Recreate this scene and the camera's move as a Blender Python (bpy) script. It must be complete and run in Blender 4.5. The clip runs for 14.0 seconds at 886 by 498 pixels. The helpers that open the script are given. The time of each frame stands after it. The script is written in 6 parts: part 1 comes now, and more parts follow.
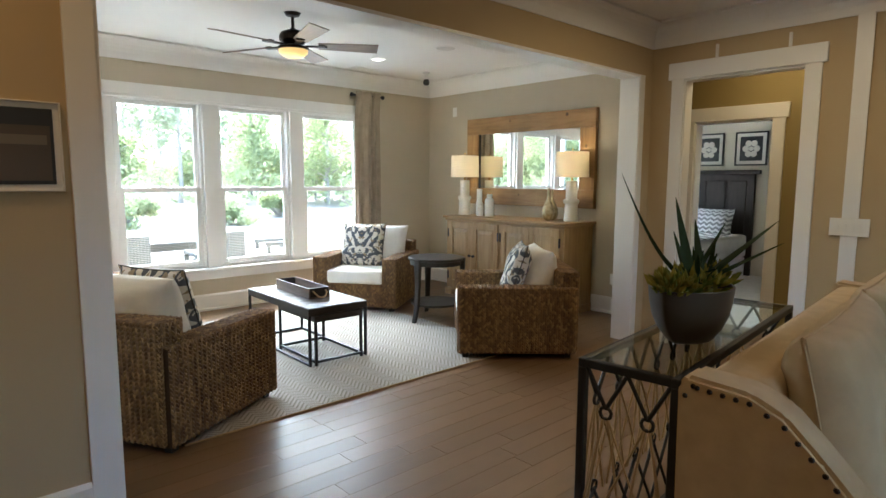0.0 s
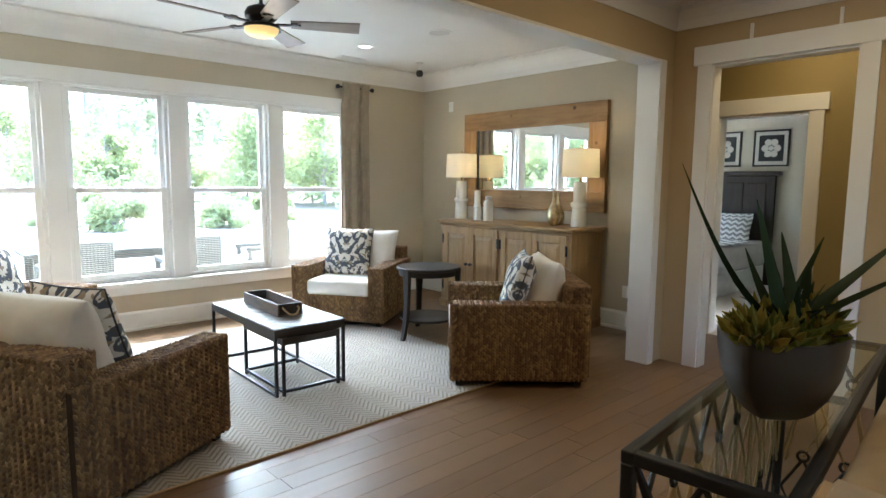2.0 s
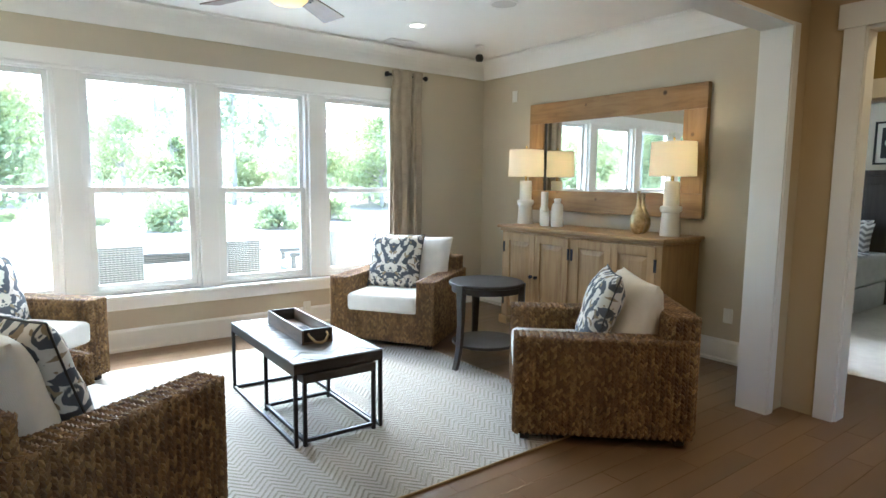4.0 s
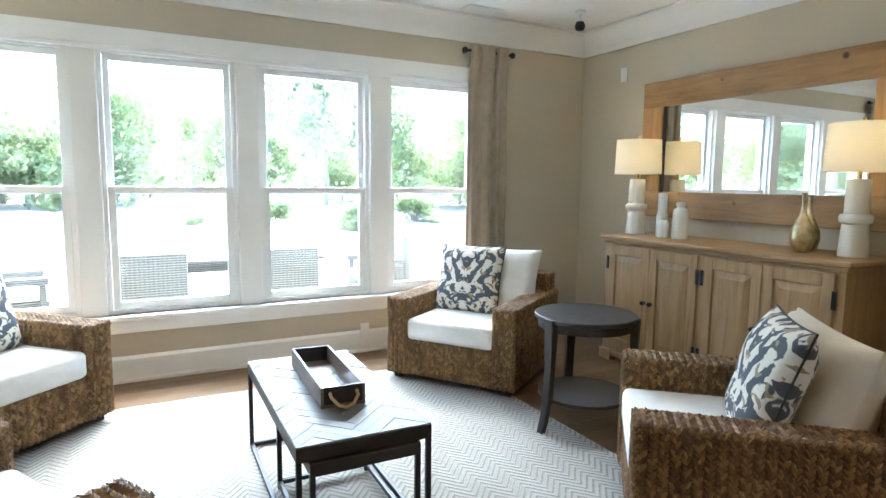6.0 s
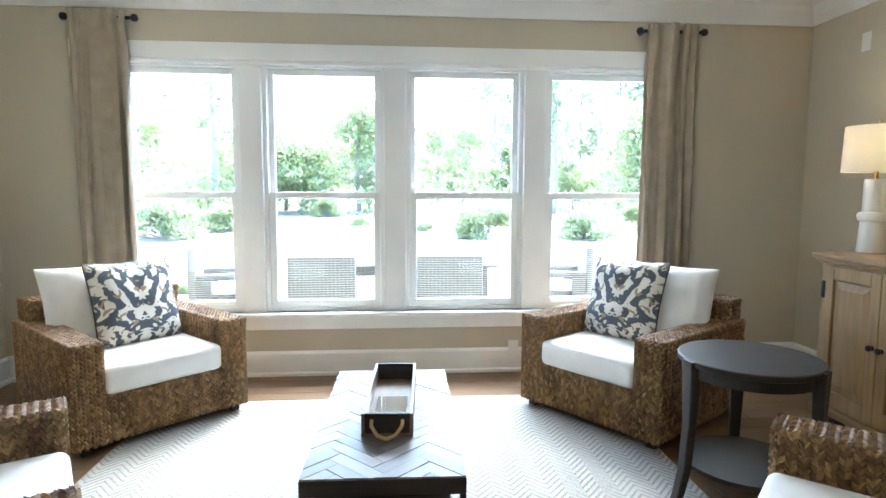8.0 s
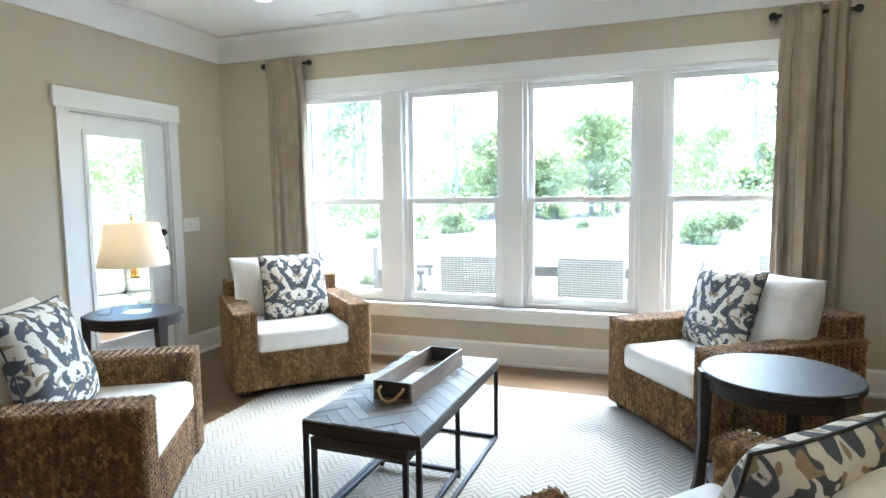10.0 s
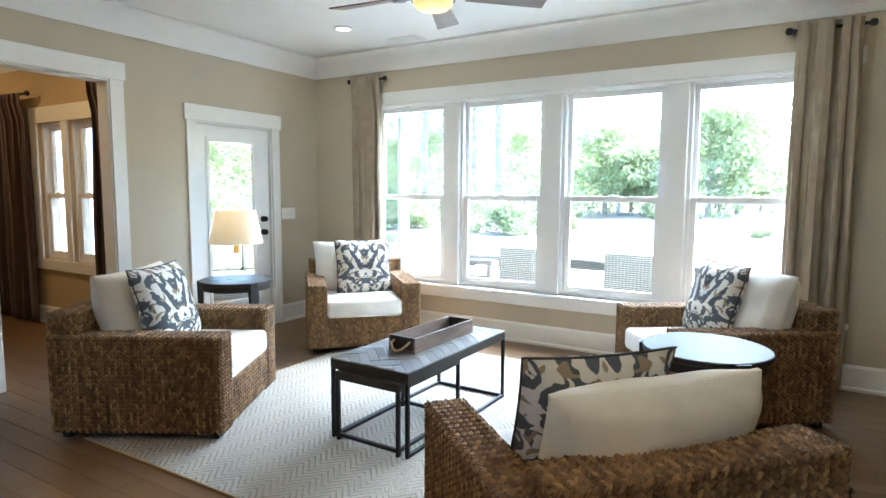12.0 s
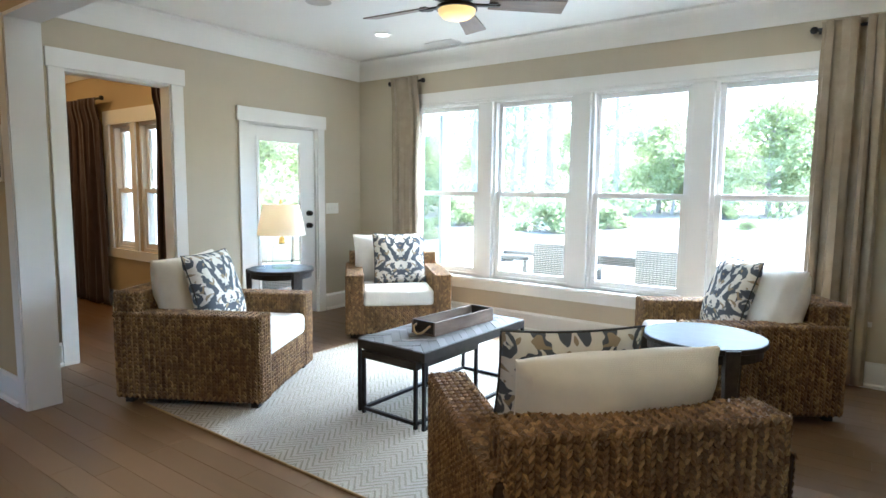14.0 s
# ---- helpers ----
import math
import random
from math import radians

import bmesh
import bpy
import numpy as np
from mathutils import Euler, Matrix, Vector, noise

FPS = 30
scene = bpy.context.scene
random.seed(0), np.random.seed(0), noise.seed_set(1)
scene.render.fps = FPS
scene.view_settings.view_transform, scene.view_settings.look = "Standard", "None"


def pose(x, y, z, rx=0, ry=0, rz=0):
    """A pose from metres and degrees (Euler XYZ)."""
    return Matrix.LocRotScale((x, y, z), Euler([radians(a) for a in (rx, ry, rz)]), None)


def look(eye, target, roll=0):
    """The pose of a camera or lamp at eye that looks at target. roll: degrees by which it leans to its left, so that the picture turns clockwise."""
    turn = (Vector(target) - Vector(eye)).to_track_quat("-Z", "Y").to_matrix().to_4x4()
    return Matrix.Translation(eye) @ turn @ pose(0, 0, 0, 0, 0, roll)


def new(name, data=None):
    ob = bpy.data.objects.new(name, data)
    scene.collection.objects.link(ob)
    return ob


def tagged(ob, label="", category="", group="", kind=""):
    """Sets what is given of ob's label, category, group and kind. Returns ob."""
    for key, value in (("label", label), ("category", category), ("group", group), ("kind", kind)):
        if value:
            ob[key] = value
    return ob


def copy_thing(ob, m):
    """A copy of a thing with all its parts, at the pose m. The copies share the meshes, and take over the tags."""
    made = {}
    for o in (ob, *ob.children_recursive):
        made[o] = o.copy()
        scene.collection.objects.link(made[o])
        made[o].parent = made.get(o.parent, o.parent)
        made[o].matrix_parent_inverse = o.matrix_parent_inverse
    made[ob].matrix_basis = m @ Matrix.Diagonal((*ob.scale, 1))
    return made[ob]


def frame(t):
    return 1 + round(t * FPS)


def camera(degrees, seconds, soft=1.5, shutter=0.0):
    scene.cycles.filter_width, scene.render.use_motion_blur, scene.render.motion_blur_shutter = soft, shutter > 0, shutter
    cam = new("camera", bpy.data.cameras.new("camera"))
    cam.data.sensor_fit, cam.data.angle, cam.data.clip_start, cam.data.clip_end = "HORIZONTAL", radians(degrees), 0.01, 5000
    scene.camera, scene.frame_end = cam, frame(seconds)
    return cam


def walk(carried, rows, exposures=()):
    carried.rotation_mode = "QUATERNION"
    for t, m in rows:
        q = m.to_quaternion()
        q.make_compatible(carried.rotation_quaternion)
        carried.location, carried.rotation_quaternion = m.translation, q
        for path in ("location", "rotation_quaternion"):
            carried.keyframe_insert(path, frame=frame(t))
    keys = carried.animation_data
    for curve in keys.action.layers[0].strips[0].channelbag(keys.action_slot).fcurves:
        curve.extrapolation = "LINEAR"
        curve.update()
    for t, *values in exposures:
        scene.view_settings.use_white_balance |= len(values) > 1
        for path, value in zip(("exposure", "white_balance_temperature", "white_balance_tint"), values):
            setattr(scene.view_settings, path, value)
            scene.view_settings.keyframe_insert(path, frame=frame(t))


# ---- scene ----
cam = camera(73.8, 14.0)
PATH = [
    (0, (-2.4, -6.428, 1.416), (-1.058, -4.964, 1.183), 0.3),
    (0.5, (-2.288, -6.34, 1.4), (-0.939, -4.882, 1.17), 0.3),
    (1, (-2.166, -6.245, 1.395), (-0.818, -4.786, 1.165), 0.4),
    (1.5, (-2.048, -6.121, 1.386), (-0.7, -4.661, 1.161), 0.4),
    (2, (-1.913, -5.992, 1.395), (-0.57, -4.527, 1.17), 0.5),
    (4.5, (-1.198, -5.163, 1.378), (-0.068, -3.528, 1.154), 0.6),
    (5, (-1.015, -4.945, 1.382), (0.053, -3.269, 1.154), 0.6),
    (5.5, (-0.881, -4.724, 1.385), (0.132, -3.016, 1.154), 0.6),
    (6, (-0.696, -4.531, 1.369), (0.233, -2.774, 1.145), 0.6),
    (6.5, (-0.525, -4.352, 1.37), (0.299, -2.543, 1.148), 0.4),
    (7, (-0.361, -4.257, 1.363), (0.301, -2.383, 1.141), 0.3),
    (7.5, (-0.161, -4.295, 1.329), (0.283, -2.356, 1.12), 0.3),
    (8, (0.067, -4.339, 1.339), (0.227, -2.355, 1.14), 0.2),
    (8.5, (0.333, -4.346, 1.341), (0.227, -2.358, 1.146), 0.0),
    (9, (0.603, -4.405, 1.345), (0.26, -2.444, 1.149), -0.0),
    (9.2, (0.704, -4.426, 1.346), (0.284, -2.481, 1.154), -0.3),
    (11.5, (1.708, -4.904, 1.37), (0.754, -3.158, 1.17), 0.2),
    (12, (1.896, -4.966, 1.363), (0.874, -3.258, 1.166), 0.3),
    (12.5, (2.025, -5.014, 1.366), (0.956, -3.336, 1.166), 0.4),
    (13, (2.08, -5.065, 1.349), (0.974, -3.411, 1.148), 0.4),
    (13.5, (2.131, -5.069, 1.341), (0.986, -3.441, 1.142), 0.4),
    (14, (2.205, -5.078, 1.349), (1.033, -3.471, 1.145), 0.55),
]
walk(cam, [(t, look(eye, target, roll)) for t, eye, target, roll in PATH], exposures=((0, 4.2, 5360, 2), (2, 4.26, 5190, 1.2), (5, 4.34, 5030, 0.6), (9, 4.28, 4970, 0.8), (14, 4.35, 4960, 0.6)))

# ---- world, sun and lamps ----
world = bpy.data.worlds.new("sky")
scene.world = world
world.use_nodes = True
wn = world.node_tree.nodes
sky = wn.new("ShaderNodeTexSky")
sky.sky_type = "NISHITA"
sky.sun_disc = False
sky.sun_elevation = radians(49)
sky.sun_rotation = radians(19)
sky.dust_density = 4.0
sky.air_density = 1.0
wn["Background"].inputs["Strength"].default_value = 0.15
world.node_tree.links.new(sky.outputs[0], wn["Background"].inputs["Color"])

sun_data = bpy.data.lights.new("sun", "SUN")
sun_data.energy = 0.55
sun_data.angle = radians(65)
sun_data.color = (1.0, 0.96, 0.9)
sun = new("sun", sun_data)
sun.matrix_world = look((4, 11.5, 14), (0, 0, 0))


LAMPS = 0.016


def lamp(name, kind, at, energy, color, size=0.05, aim=None):
    data = bpy.data.lights.new(name, kind)
    data.energy = energy * LAMPS
    data.color = color
    if kind == "AREA":
        data.shape = "DISK"
        data.size = size
    else:
        data.shadow_soft_size = size
    ob = new(name, data)
    ob.matrix_world = look(at, aim) if aim else Matrix.Translation(at)
    return ob


WARM = (1.0, 0.68, 0.36)

# ---- materials ----


class Mat:
    """A node material around one Principled shader."""

    def __init__(self, name, rough=0.5, metal=0.0, color=(0.5, 0.5, 0.5)):
        self.m = bpy.data.materials.new(name)
        self.m.use_nodes = True
        self.t = self.m.node_tree
        self.b = self.t.nodes["Principled BSDF"]
        self.b.inputs["Roughness"].default_value = rough
        self.b.inputs["Metallic"].default_value = metal
        self.b.inputs["Base Color"].default_value = (*color, 1)

    def n(self, kind, **kw):
        nd = self.t.nodes.new("ShaderNode" + kind)
        for k, v in kw.items():
            if k in nd.inputs:
                nd.inputs[k].default_value = v
        return nd

    def l(self, a, b):
        self.t.links.new(a, b)

    def coords(self, which="Object", scale=(1, 1, 1), rot=(0, 0, 0)):
        tc = self.n("TexCoord")
        mp = self.n("Mapping")
        mp.inputs["Scale"].default_value = scale
        mp.inputs["Rotation"].default_value = rot
        self.l(tc.outputs[which], mp.inputs["Vector"])
        return mp.outputs["Vector"]

    def noise(self, vec, scale, detail=4, rough=0.55, distortion=0.0):
        nd = self.n("TexNoise", Scale=scale, Detail=detail, Roughness=rough, Distortion=distortion)
        self.l(vec, nd.inputs["Vector"])
        return nd.outputs["Fac"]

    def ramp(self, fac, *stops):
        nd = self.n("ValToRGB")
        els = nd.color_ramp.elements
        while len(els) < len(stops):
            els.new(0.5)
        for e, (p, c) in zip(els, stops):
            e.position = p
            e.color = (*c, 1)
        self.l(fac, nd.inputs["Fac"])
        return nd.outputs["Color"]

    def math(self, op, a, b=0.0, clamp=False):
        nd = self.n("Math")
        nd.operation = op
        nd.use_clamp = clamp
        for i, v in enumerate((a, b)):
            if isinstance(v, (int, float)):
                nd.inputs[i].default_value = v
            else:
                self.l(v, nd.inputs[i])
        return nd.outputs[0]

    def mix(self, fac, a, b, blend="MIX"):
        nd = self.n("Mix")
        nd.data_type = "RGBA"
        nd.blend_type = blend
        for sock, v in ((nd.inputs[0], fac), (nd.inputs[6], a), (nd.inputs[7], b)):
            if isinstance(v, (int, float)):
                sock.default_value = v
            elif isinstance(v, tuple):
                sock.default_value = (*v, 1)
            else:
                self.l(v, sock)
        return nd.outputs[2]

    def color(self, c):
        self.l(c, self.b.inputs["Base Color"])
        return self

    def bump(self, h, strength=0.3, dist=0.002):
        nd = self.n("Bump", Strength=strength, Distance=dist)
        self.l(h, nd.inputs["Height"])
        self.l(nd.outputs[0], self.b.inputs["Normal"])
        return self

    def rough(self, fac, lo, hi):
        nd = self.n("MapRange")
        nd.inputs["To Min"].default_value = lo
        nd.inputs["To Max"].default_value = hi
        self.l(fac, nd.inputs["Value"])
        self.l(nd.outputs[0], self.b.inputs["Roughness"])
        return self


def paint(name, c, rough=0.6, spread=0.05, bump=0.05):
    k = Mat(name, rough)
    v = k.coords()
    big = k.noise(v, 1.3, 3)
    fine = k.noise(v, 240, 2)
    lo = tuple(x * (1 - spread) for x in c)
    hi = tuple(min(1, x * (1 + spread)) for x in c)
    k.color(k.ramp(big, (0.3, lo), (0.7, hi)))
    k.bump(fine, bump, 0.001)
    return k.m


def wood(name, dark, mid, light, rough=0.45, axis=(2, 30, 30), knots=False, random=False, source="Object", swirl=0.8, tones=(0.6, 1.35)):
    k = Mat(name, rough)
    v = k.coords(source, axis)
    if random:
        oi = k.n("ObjectInfo")
        add = k.n("VectorMath")
        add.operation = "ADD"
        mul = k.n("VectorMath")
        mul.operation = "SCALE"
        mul.inputs["Scale"].default_value = 60
        cmb = k.n("CombineXYZ")
        for i in range(3):
            k.l(oi.outputs["Random"], cmb.inputs[i])
        k.l(cmb.outputs[0], mul.inputs[0])
        k.l(v, add.inputs[0])
        k.l(mul.outputs[0], add.inputs[1])
        v = add.outputs[0]
    grain = k.noise(v, 1.0, 6, 0.6, swirl)
    big = k.noise(k.coords(source, (1, 1, 1)), 2.5, 3)
    c = k.ramp(grain, (0.3, dark), (0.5, mid), (0.72, light))
    c = k.mix(0.35, c, k.ramp(big, (0.3, dark), (0.7, light)))
    if random:
        tone = k.ramp(oi.outputs["Random"], (0.0, tuple(tones[0] * x for x in mid)), (0.5, mid), (1.0, tuple(tones[1] * x for x in light)))
        c = k.mix(0.5, c, tone)
    if knots:
        vo = k.n("TexVoronoi", Scale=5.0)
        k.l(k.coords(source, (1, 1, 1)), vo.inputs["Vector"])
        c = k.mix(k.ramp(vo.outputs["Distance"], (0.06, (1, 1, 1)), (0.13, (0, 0, 0))), c, tuple(0.35 * x for x in dark))
    k.color(c)
    k.rough(grain, rough - 0.1, rough + 0.12)
    k.bump(grain, 0.25, 0.0015)
    return k.m


WALL = paint("wall_paint_greige", (0.52, 0.46, 0.345), 0.75, 0.03)
WALL_WARM = paint("wall_paint_tan", (0.47, 0.365, 0.21), 0.75, 0.03)
WALL_OLIVE = paint("wall_paint_olive", (0.30, 0.23, 0.09), 0.75, 0.03)
WALL_CREAM = paint("wall_paint_cream", (0.62, 0.58, 0.47), 0.75, 0.03)
WHITE = paint("white_trim_paint", (0.80, 0.79, 0.76), 0.4, 0.02, 0.03)
CEIL = paint("ceiling_paint", (0.80, 0.79, 0.76), 0.85, 0.02)
PLASTIC = paint("white_plastic", (0.78, 0.77, 0.72), 0.35, 0.01, 0.0)
FLOORWOOD = wood("hardwood_floor", (0.125, 0.072, 0.034), (0.168, 0.10, 0.049), (0.205, 0.128, 0.066), 0.36, (1.2, 16, 16), random=True, swirl=0.1, tones=(0.84, 1.08))
PINE = wood("limed_pine", (0.23, 0.128, 0.046), (0.37, 0.225, 0.088), (0.46, 0.30, 0.13), 0.5, (26, 26, 1.8))
PINE_TOP = wood("limed_pine_top", (0.23, 0.128, 0.046), (0.37, 0.225, 0.088), (0.46, 0.30, 0.13), 0.45, (26, 1.8, 26))
RECLAIMED = wood("reclaimed_pine", (0.16, 0.085, 0.026), (0.31, 0.18, 0.065), (0.42, 0.26, 0.105), 0.5, (14, 1.6, 14), knots=True)
RECLAIMED_UP = wood("reclaimed_pine_upright", (0.16, 0.085, 0.026), (0.31, 0.18, 0.065), (0.42, 0.26, 0.105), 0.5, (14, 14, 1.6), knots=True)
ESPRESSO = wood("dark_stained_wood", (0.016, 0.013, 0.011), (0.03, 0.025, 0.022), (0.055, 0.045, 0.037), 0.5, (3, 26, 26))
GREYWOOD = wood("grey_washed_wood", (0.085, 0.08, 0.08), (0.16, 0.155, 0.155), (0.26, 0.255, 0.255), 0.5, (6, 40, 40), random=True)
TRAYWOOD = wood("weathered_tray_wood", (0.07, 0.045, 0.03), (0.15, 0.105, 0.075), (0.24, 0.18, 0.135), 0.5, (20, 3, 20))
BLADE = wood("fan_blade_wood", (0.13, 0.09, 0.065), (0.2, 0.15, 0.115), (0.27, 0.21, 0.17), 0.4, (3, 26, 26))
BRONZE = Mat("oil_rubbed_bronze", 0.35, 0.8, (0.035, 0.027, 0.022)).m
BLACKMETAL = Mat("blackened_steel", 0.45, 0.7, (0.03, 0.03, 0.034)).m
IRON = Mat("wrought_iron", 0.5, 0.6, (0.04, 0.042, 0.048)).m
BRASS = Mat("brass", 0.25, 1.0, (0.75, 0.52, 0.18)).m
CHROME = Mat("brushed_nickel", 0.28, 1.0, (0.6, 0.59, 0.57)).m
ESPRESSO.node_tree.nodes["Principled BSDF"].inputs["Specular IOR Level"].default_value = 0.35
RUBBER = Mat("black_foot", 0.7, 0.0, (0.015, 0.014, 0.013)).m
CERAMIC = paint("cream_ceramic", (0.74, 0.71, 0.63), 0.3, 0.04, 0.03)


def gold():
    k = Mat("antique_gold", 0.32, 1.0)
    v = k.coords("Object", (1, 1, 1))
    k.color(k.ramp(k.noise(v, 22, 5), (0.3, (0.34, 0.27, 0.14)), (0.65, (0.66, 0.57, 0.37))))
    k.bump(k.noise(v, 60, 4), 0.3, 0.002)
    return k.m


GOLD = gold()


def cloth(name, c, scale=900, spread=0.06, rough=0.9, bump=0.35):
    k = Mat(name, rough)
    v = k.coords("Object")
    w1 = k.n("TexWave", Scale=scale / 6.0)
    w1.bands_direction = "X"
    w2 = k.n("TexWave", Scale=scale / 6.0)
    w2.bands_direction = "Z"
    k.l(v, w1.inputs["Vector"])
    k.l(v, w2.inputs["Vector"])
    h = k.math("ADD", w1.outputs["Fac"], w2.outputs["Fac"])
    big = k.noise(v, 9, 4)
    lo = tuple(x * (1 - spread) for x in c)
    hi = tuple(min(1, x * (1 + spread)) for x in c)
    k.color(k.ramp(big, (0.3, lo), (0.7, hi)))
    k.bump(h, bump, 0.0008)
    k.b.inputs["Sheen Weight"].default_value = 0.15
    return k.m


LINEN_WHITE = cloth("white_seat_canvas", (0.80, 0.78, 0.74))
LINEN_CREAM = cloth("cream_linen", (0.72, 0.66, 0.55))
CURTAIN = cloth("taupe_linen", (0.34, 0.28, 0.20), spread=0.12)
CURTAIN_DARK = cloth("plum_brown_drape", (0.055, 0.032, 0.028), spread=0.15)
SOFA = cloth("oatmeal_tweed", (0.47, 0.355, 0.20), 1300, 0.12, 0.95, 0.3)
BEDLINEN = cloth("white_bedding", (0.7, 0.69, 0.66))
SHADE_MAT = Mat("linen_lampshade", 0.9, 0.0, (0.78, 0.74, 0.64))
SHADE_MAT.b.inputs["Transmission Weight"].default_value = 0.0
_tr = SHADE_MAT.n("BsdfTranslucent", Color=(0.9, 0.86, 0.76, 1))
_ms = SHADE_MAT.n("MixShader")
_ms.inputs[0].default_value = 0.4
SHADE_MAT.l(SHADE_MAT.b.outputs[0], _ms.inputs[1])
SHADE_MAT.l(_tr.outputs[0], _ms.inputs[2])
SHADE_MAT.l(_ms.outputs[0], SHADE_MAT.t.nodes["Material Output"].inputs["Surface"])
SHADE = SHADE_MAT.m


def ikat():
    """Mirrored dark figure on cream, like a woven ikat damask."""
    k = Mat("ikat_damask", 0.9)
    tc = k.n("TexCoord")
    sep = k.n("SeparateXYZ")
    k.l(tc.outputs["UV"], sep.inputs[0])
    u = k.math("ABSOLUTE", k.math("SUBTRACT", sep.outputs[0], 0.5))
    v = sep.outputs[1]
    cmb = k.n("CombineXYZ")
    k.l(u, cmb.inputs[0])
    k.l(v, cmb.inputs[1])
    n1 = k.noise(cmb.outputs[0], 8.0, 0.0, 0.4, 2.0)
    # ragged thread edges
    jag = k.noise(k.coords("UV", (120, 8, 1)), 1.0, 2)
    s1 = k.math("SINE", k.math("ADD", k.math("SUBTRACT", k.math("MULTIPLY", v, 23.0), k.math("MULTIPLY", u, 21.0)), k.math("MULTIPLY", k.math("SINE", k.math("MULTIPLY", u, 15.0)), 1.7)))
    s2 = k.math("SINE", k.math("ADD", k.math("MULTIPLY", u, 33.0), k.math("MULTIPLY", k.math("SINE", k.math("ADD", k.math("MULTIPLY", v, 14.0), 1.0)), 2.2)))
    f = k.math("ADD", k.math("ADD", k.math("MULTIPLY", s1, 0.13), k.math("MULTIPLY", s2, 0.11)), k.math("ADD", k.math("MULTIPLY", n1, 0.55), 0.225))
    f = k.math("ADD", f, k.math("MULTIPLY", k.math("SUBTRACT", jag, 0.5), 0.06))
    c = k.ramp(f, (0.0, (0.075, 0.085, 0.1)), (0.485, (0.085, 0.095, 0.11)), (0.51, (0.66, 0.62, 0.54)), (1.0, (0.72, 0.68, 0.6)))
    dot = k.noise(cmb.outputs[0], 13.0, 0.0, 0.4, 0.6)
    c = k.mix(k.ramp(dot, (0.66, (0, 0, 0)), (0.68, (1, 1, 1))), c, (0.30, 0.235, 0.15))
    k.color(c)
    k.bump(jag, 0.2, 0.001)
    return k.m


IKAT = ikat()


def chevron(name, a, b, scale):
    k = Mat(name, 0.9)
    tc = k.n("TexCoord")
    sep = k.n("SeparateXYZ")
    k.l(tc.outputs["UV"], sep.inputs[0])
    zig = k.math("PINGPONG", k.math("MULTIPLY", sep.outputs[0], scale), 0.5)
    s = k.math("FRACT", k.math("ADD", k.math("MULTIPLY", sep.outputs[1], scale), zig))
    k.color(k.ramp(s, (0.0, a), (0.48, a), (0.52, b), (1.0, b)))
    return k.m


CHEVRON = chevron("chevron_cotton", (0.25, 0.245, 0.24), (0.7, 0.69, 0.66), 6)


def rug_material():
    """Herringbone of thick cream and taupe yarn."""
    k = Mat("herringbone_rug", 0.95)
    tc = k.n("TexCoord")
    sep = k.n("SeparateXYZ")
    k.l(tc.outputs["Object"], sep.inputs[0])
    zig = k.math("PINGPONG", sep.outputs[0], 0.08)
    run = k.math("ADD", k.math("MULTIPLY", sep.outputs[1], 1.0), k.math("MULTIPLY", zig, 1.15))
    s = k.math("FRACT", k.math("MULTIPLY", run, 24.0))
    v = k.coords("Object")
    fuzz = k.noise(v, 150, 3)
    slub = k.noise(k.coords("Object", (30, 120, 1)), 1.0, 3)
    big = k.noise(v, 1.6, 3)
    line = k.math("ADD", s, k.math("MULTIPLY", k.math("SUBTRACT", fuzz, 0.5), 0.5))
    c = k.ramp(line, (0.0, (0.42, 0.40, 0.36)), (0.52, (0.39, 0.365, 0.325)), (0.66, (0.17, 0.15, 0.125)), (0.92, (0.19, 0.17, 0.14)), (1.0, (0.40, 0.38, 0.34)))
    c = k.mix(k.ramp(slub, (0.4, (0, 0, 0)), (0.75, (0.45, 0.45, 0.45))), c, (0.43, 0.41, 0.37))
    c = k.mix(0.12, c, k.ramp(big, (0.3, (0.34, 0.31, 0.26)), (0.7, (0.55, 0.52, 0.47))))
    k.color(c)
    k.bump(k.math("ADD", k.math("MULTIPLY", fuzz, 0.6), k.math("PINGPONG", s, 0.5)), 0.8, 0.004)
    return k.m


RUG = rug_material()


def seagrass():
    k = Mat("woven_seagrass", 0.62)
    g = k.n("NewGeometry")
    v = k.coords("Object")
    fine = k.noise(v, 260, 3)
    patch = k.noise(k.coords("Object", (9, 9, 1.2)), 1.6, 3)
    c = k.ramp(g.outputs["Random Per Island"], (0.0, (0.035, 0.014, 0.004)), (0.35, (0.12, 0.055, 0.016)), (0.7, (0.29, 0.155, 0.046)), (1.0, (0.58, 0.37, 0.13)))
    c = k.mix(0.5, c, k.ramp(patch, (0.35, (0.06, 0.027, 0.01)), (0.65, (0.31, 0.185, 0.075))))
    c = k.mix(0.25, c, k.ramp(fine, (0.3, (0.07, 0.034, 0.014)), (0.7, (0.36, 0.24, 0.12))))
    k.color(c)
    k.bump(fine, 0.4, 0.001)
    return k.m


SEAGRASS = seagrass()
CORE = Mat("seagrass_backing", 0.8, 0.0, (0.045, 0.024, 0.011)).m


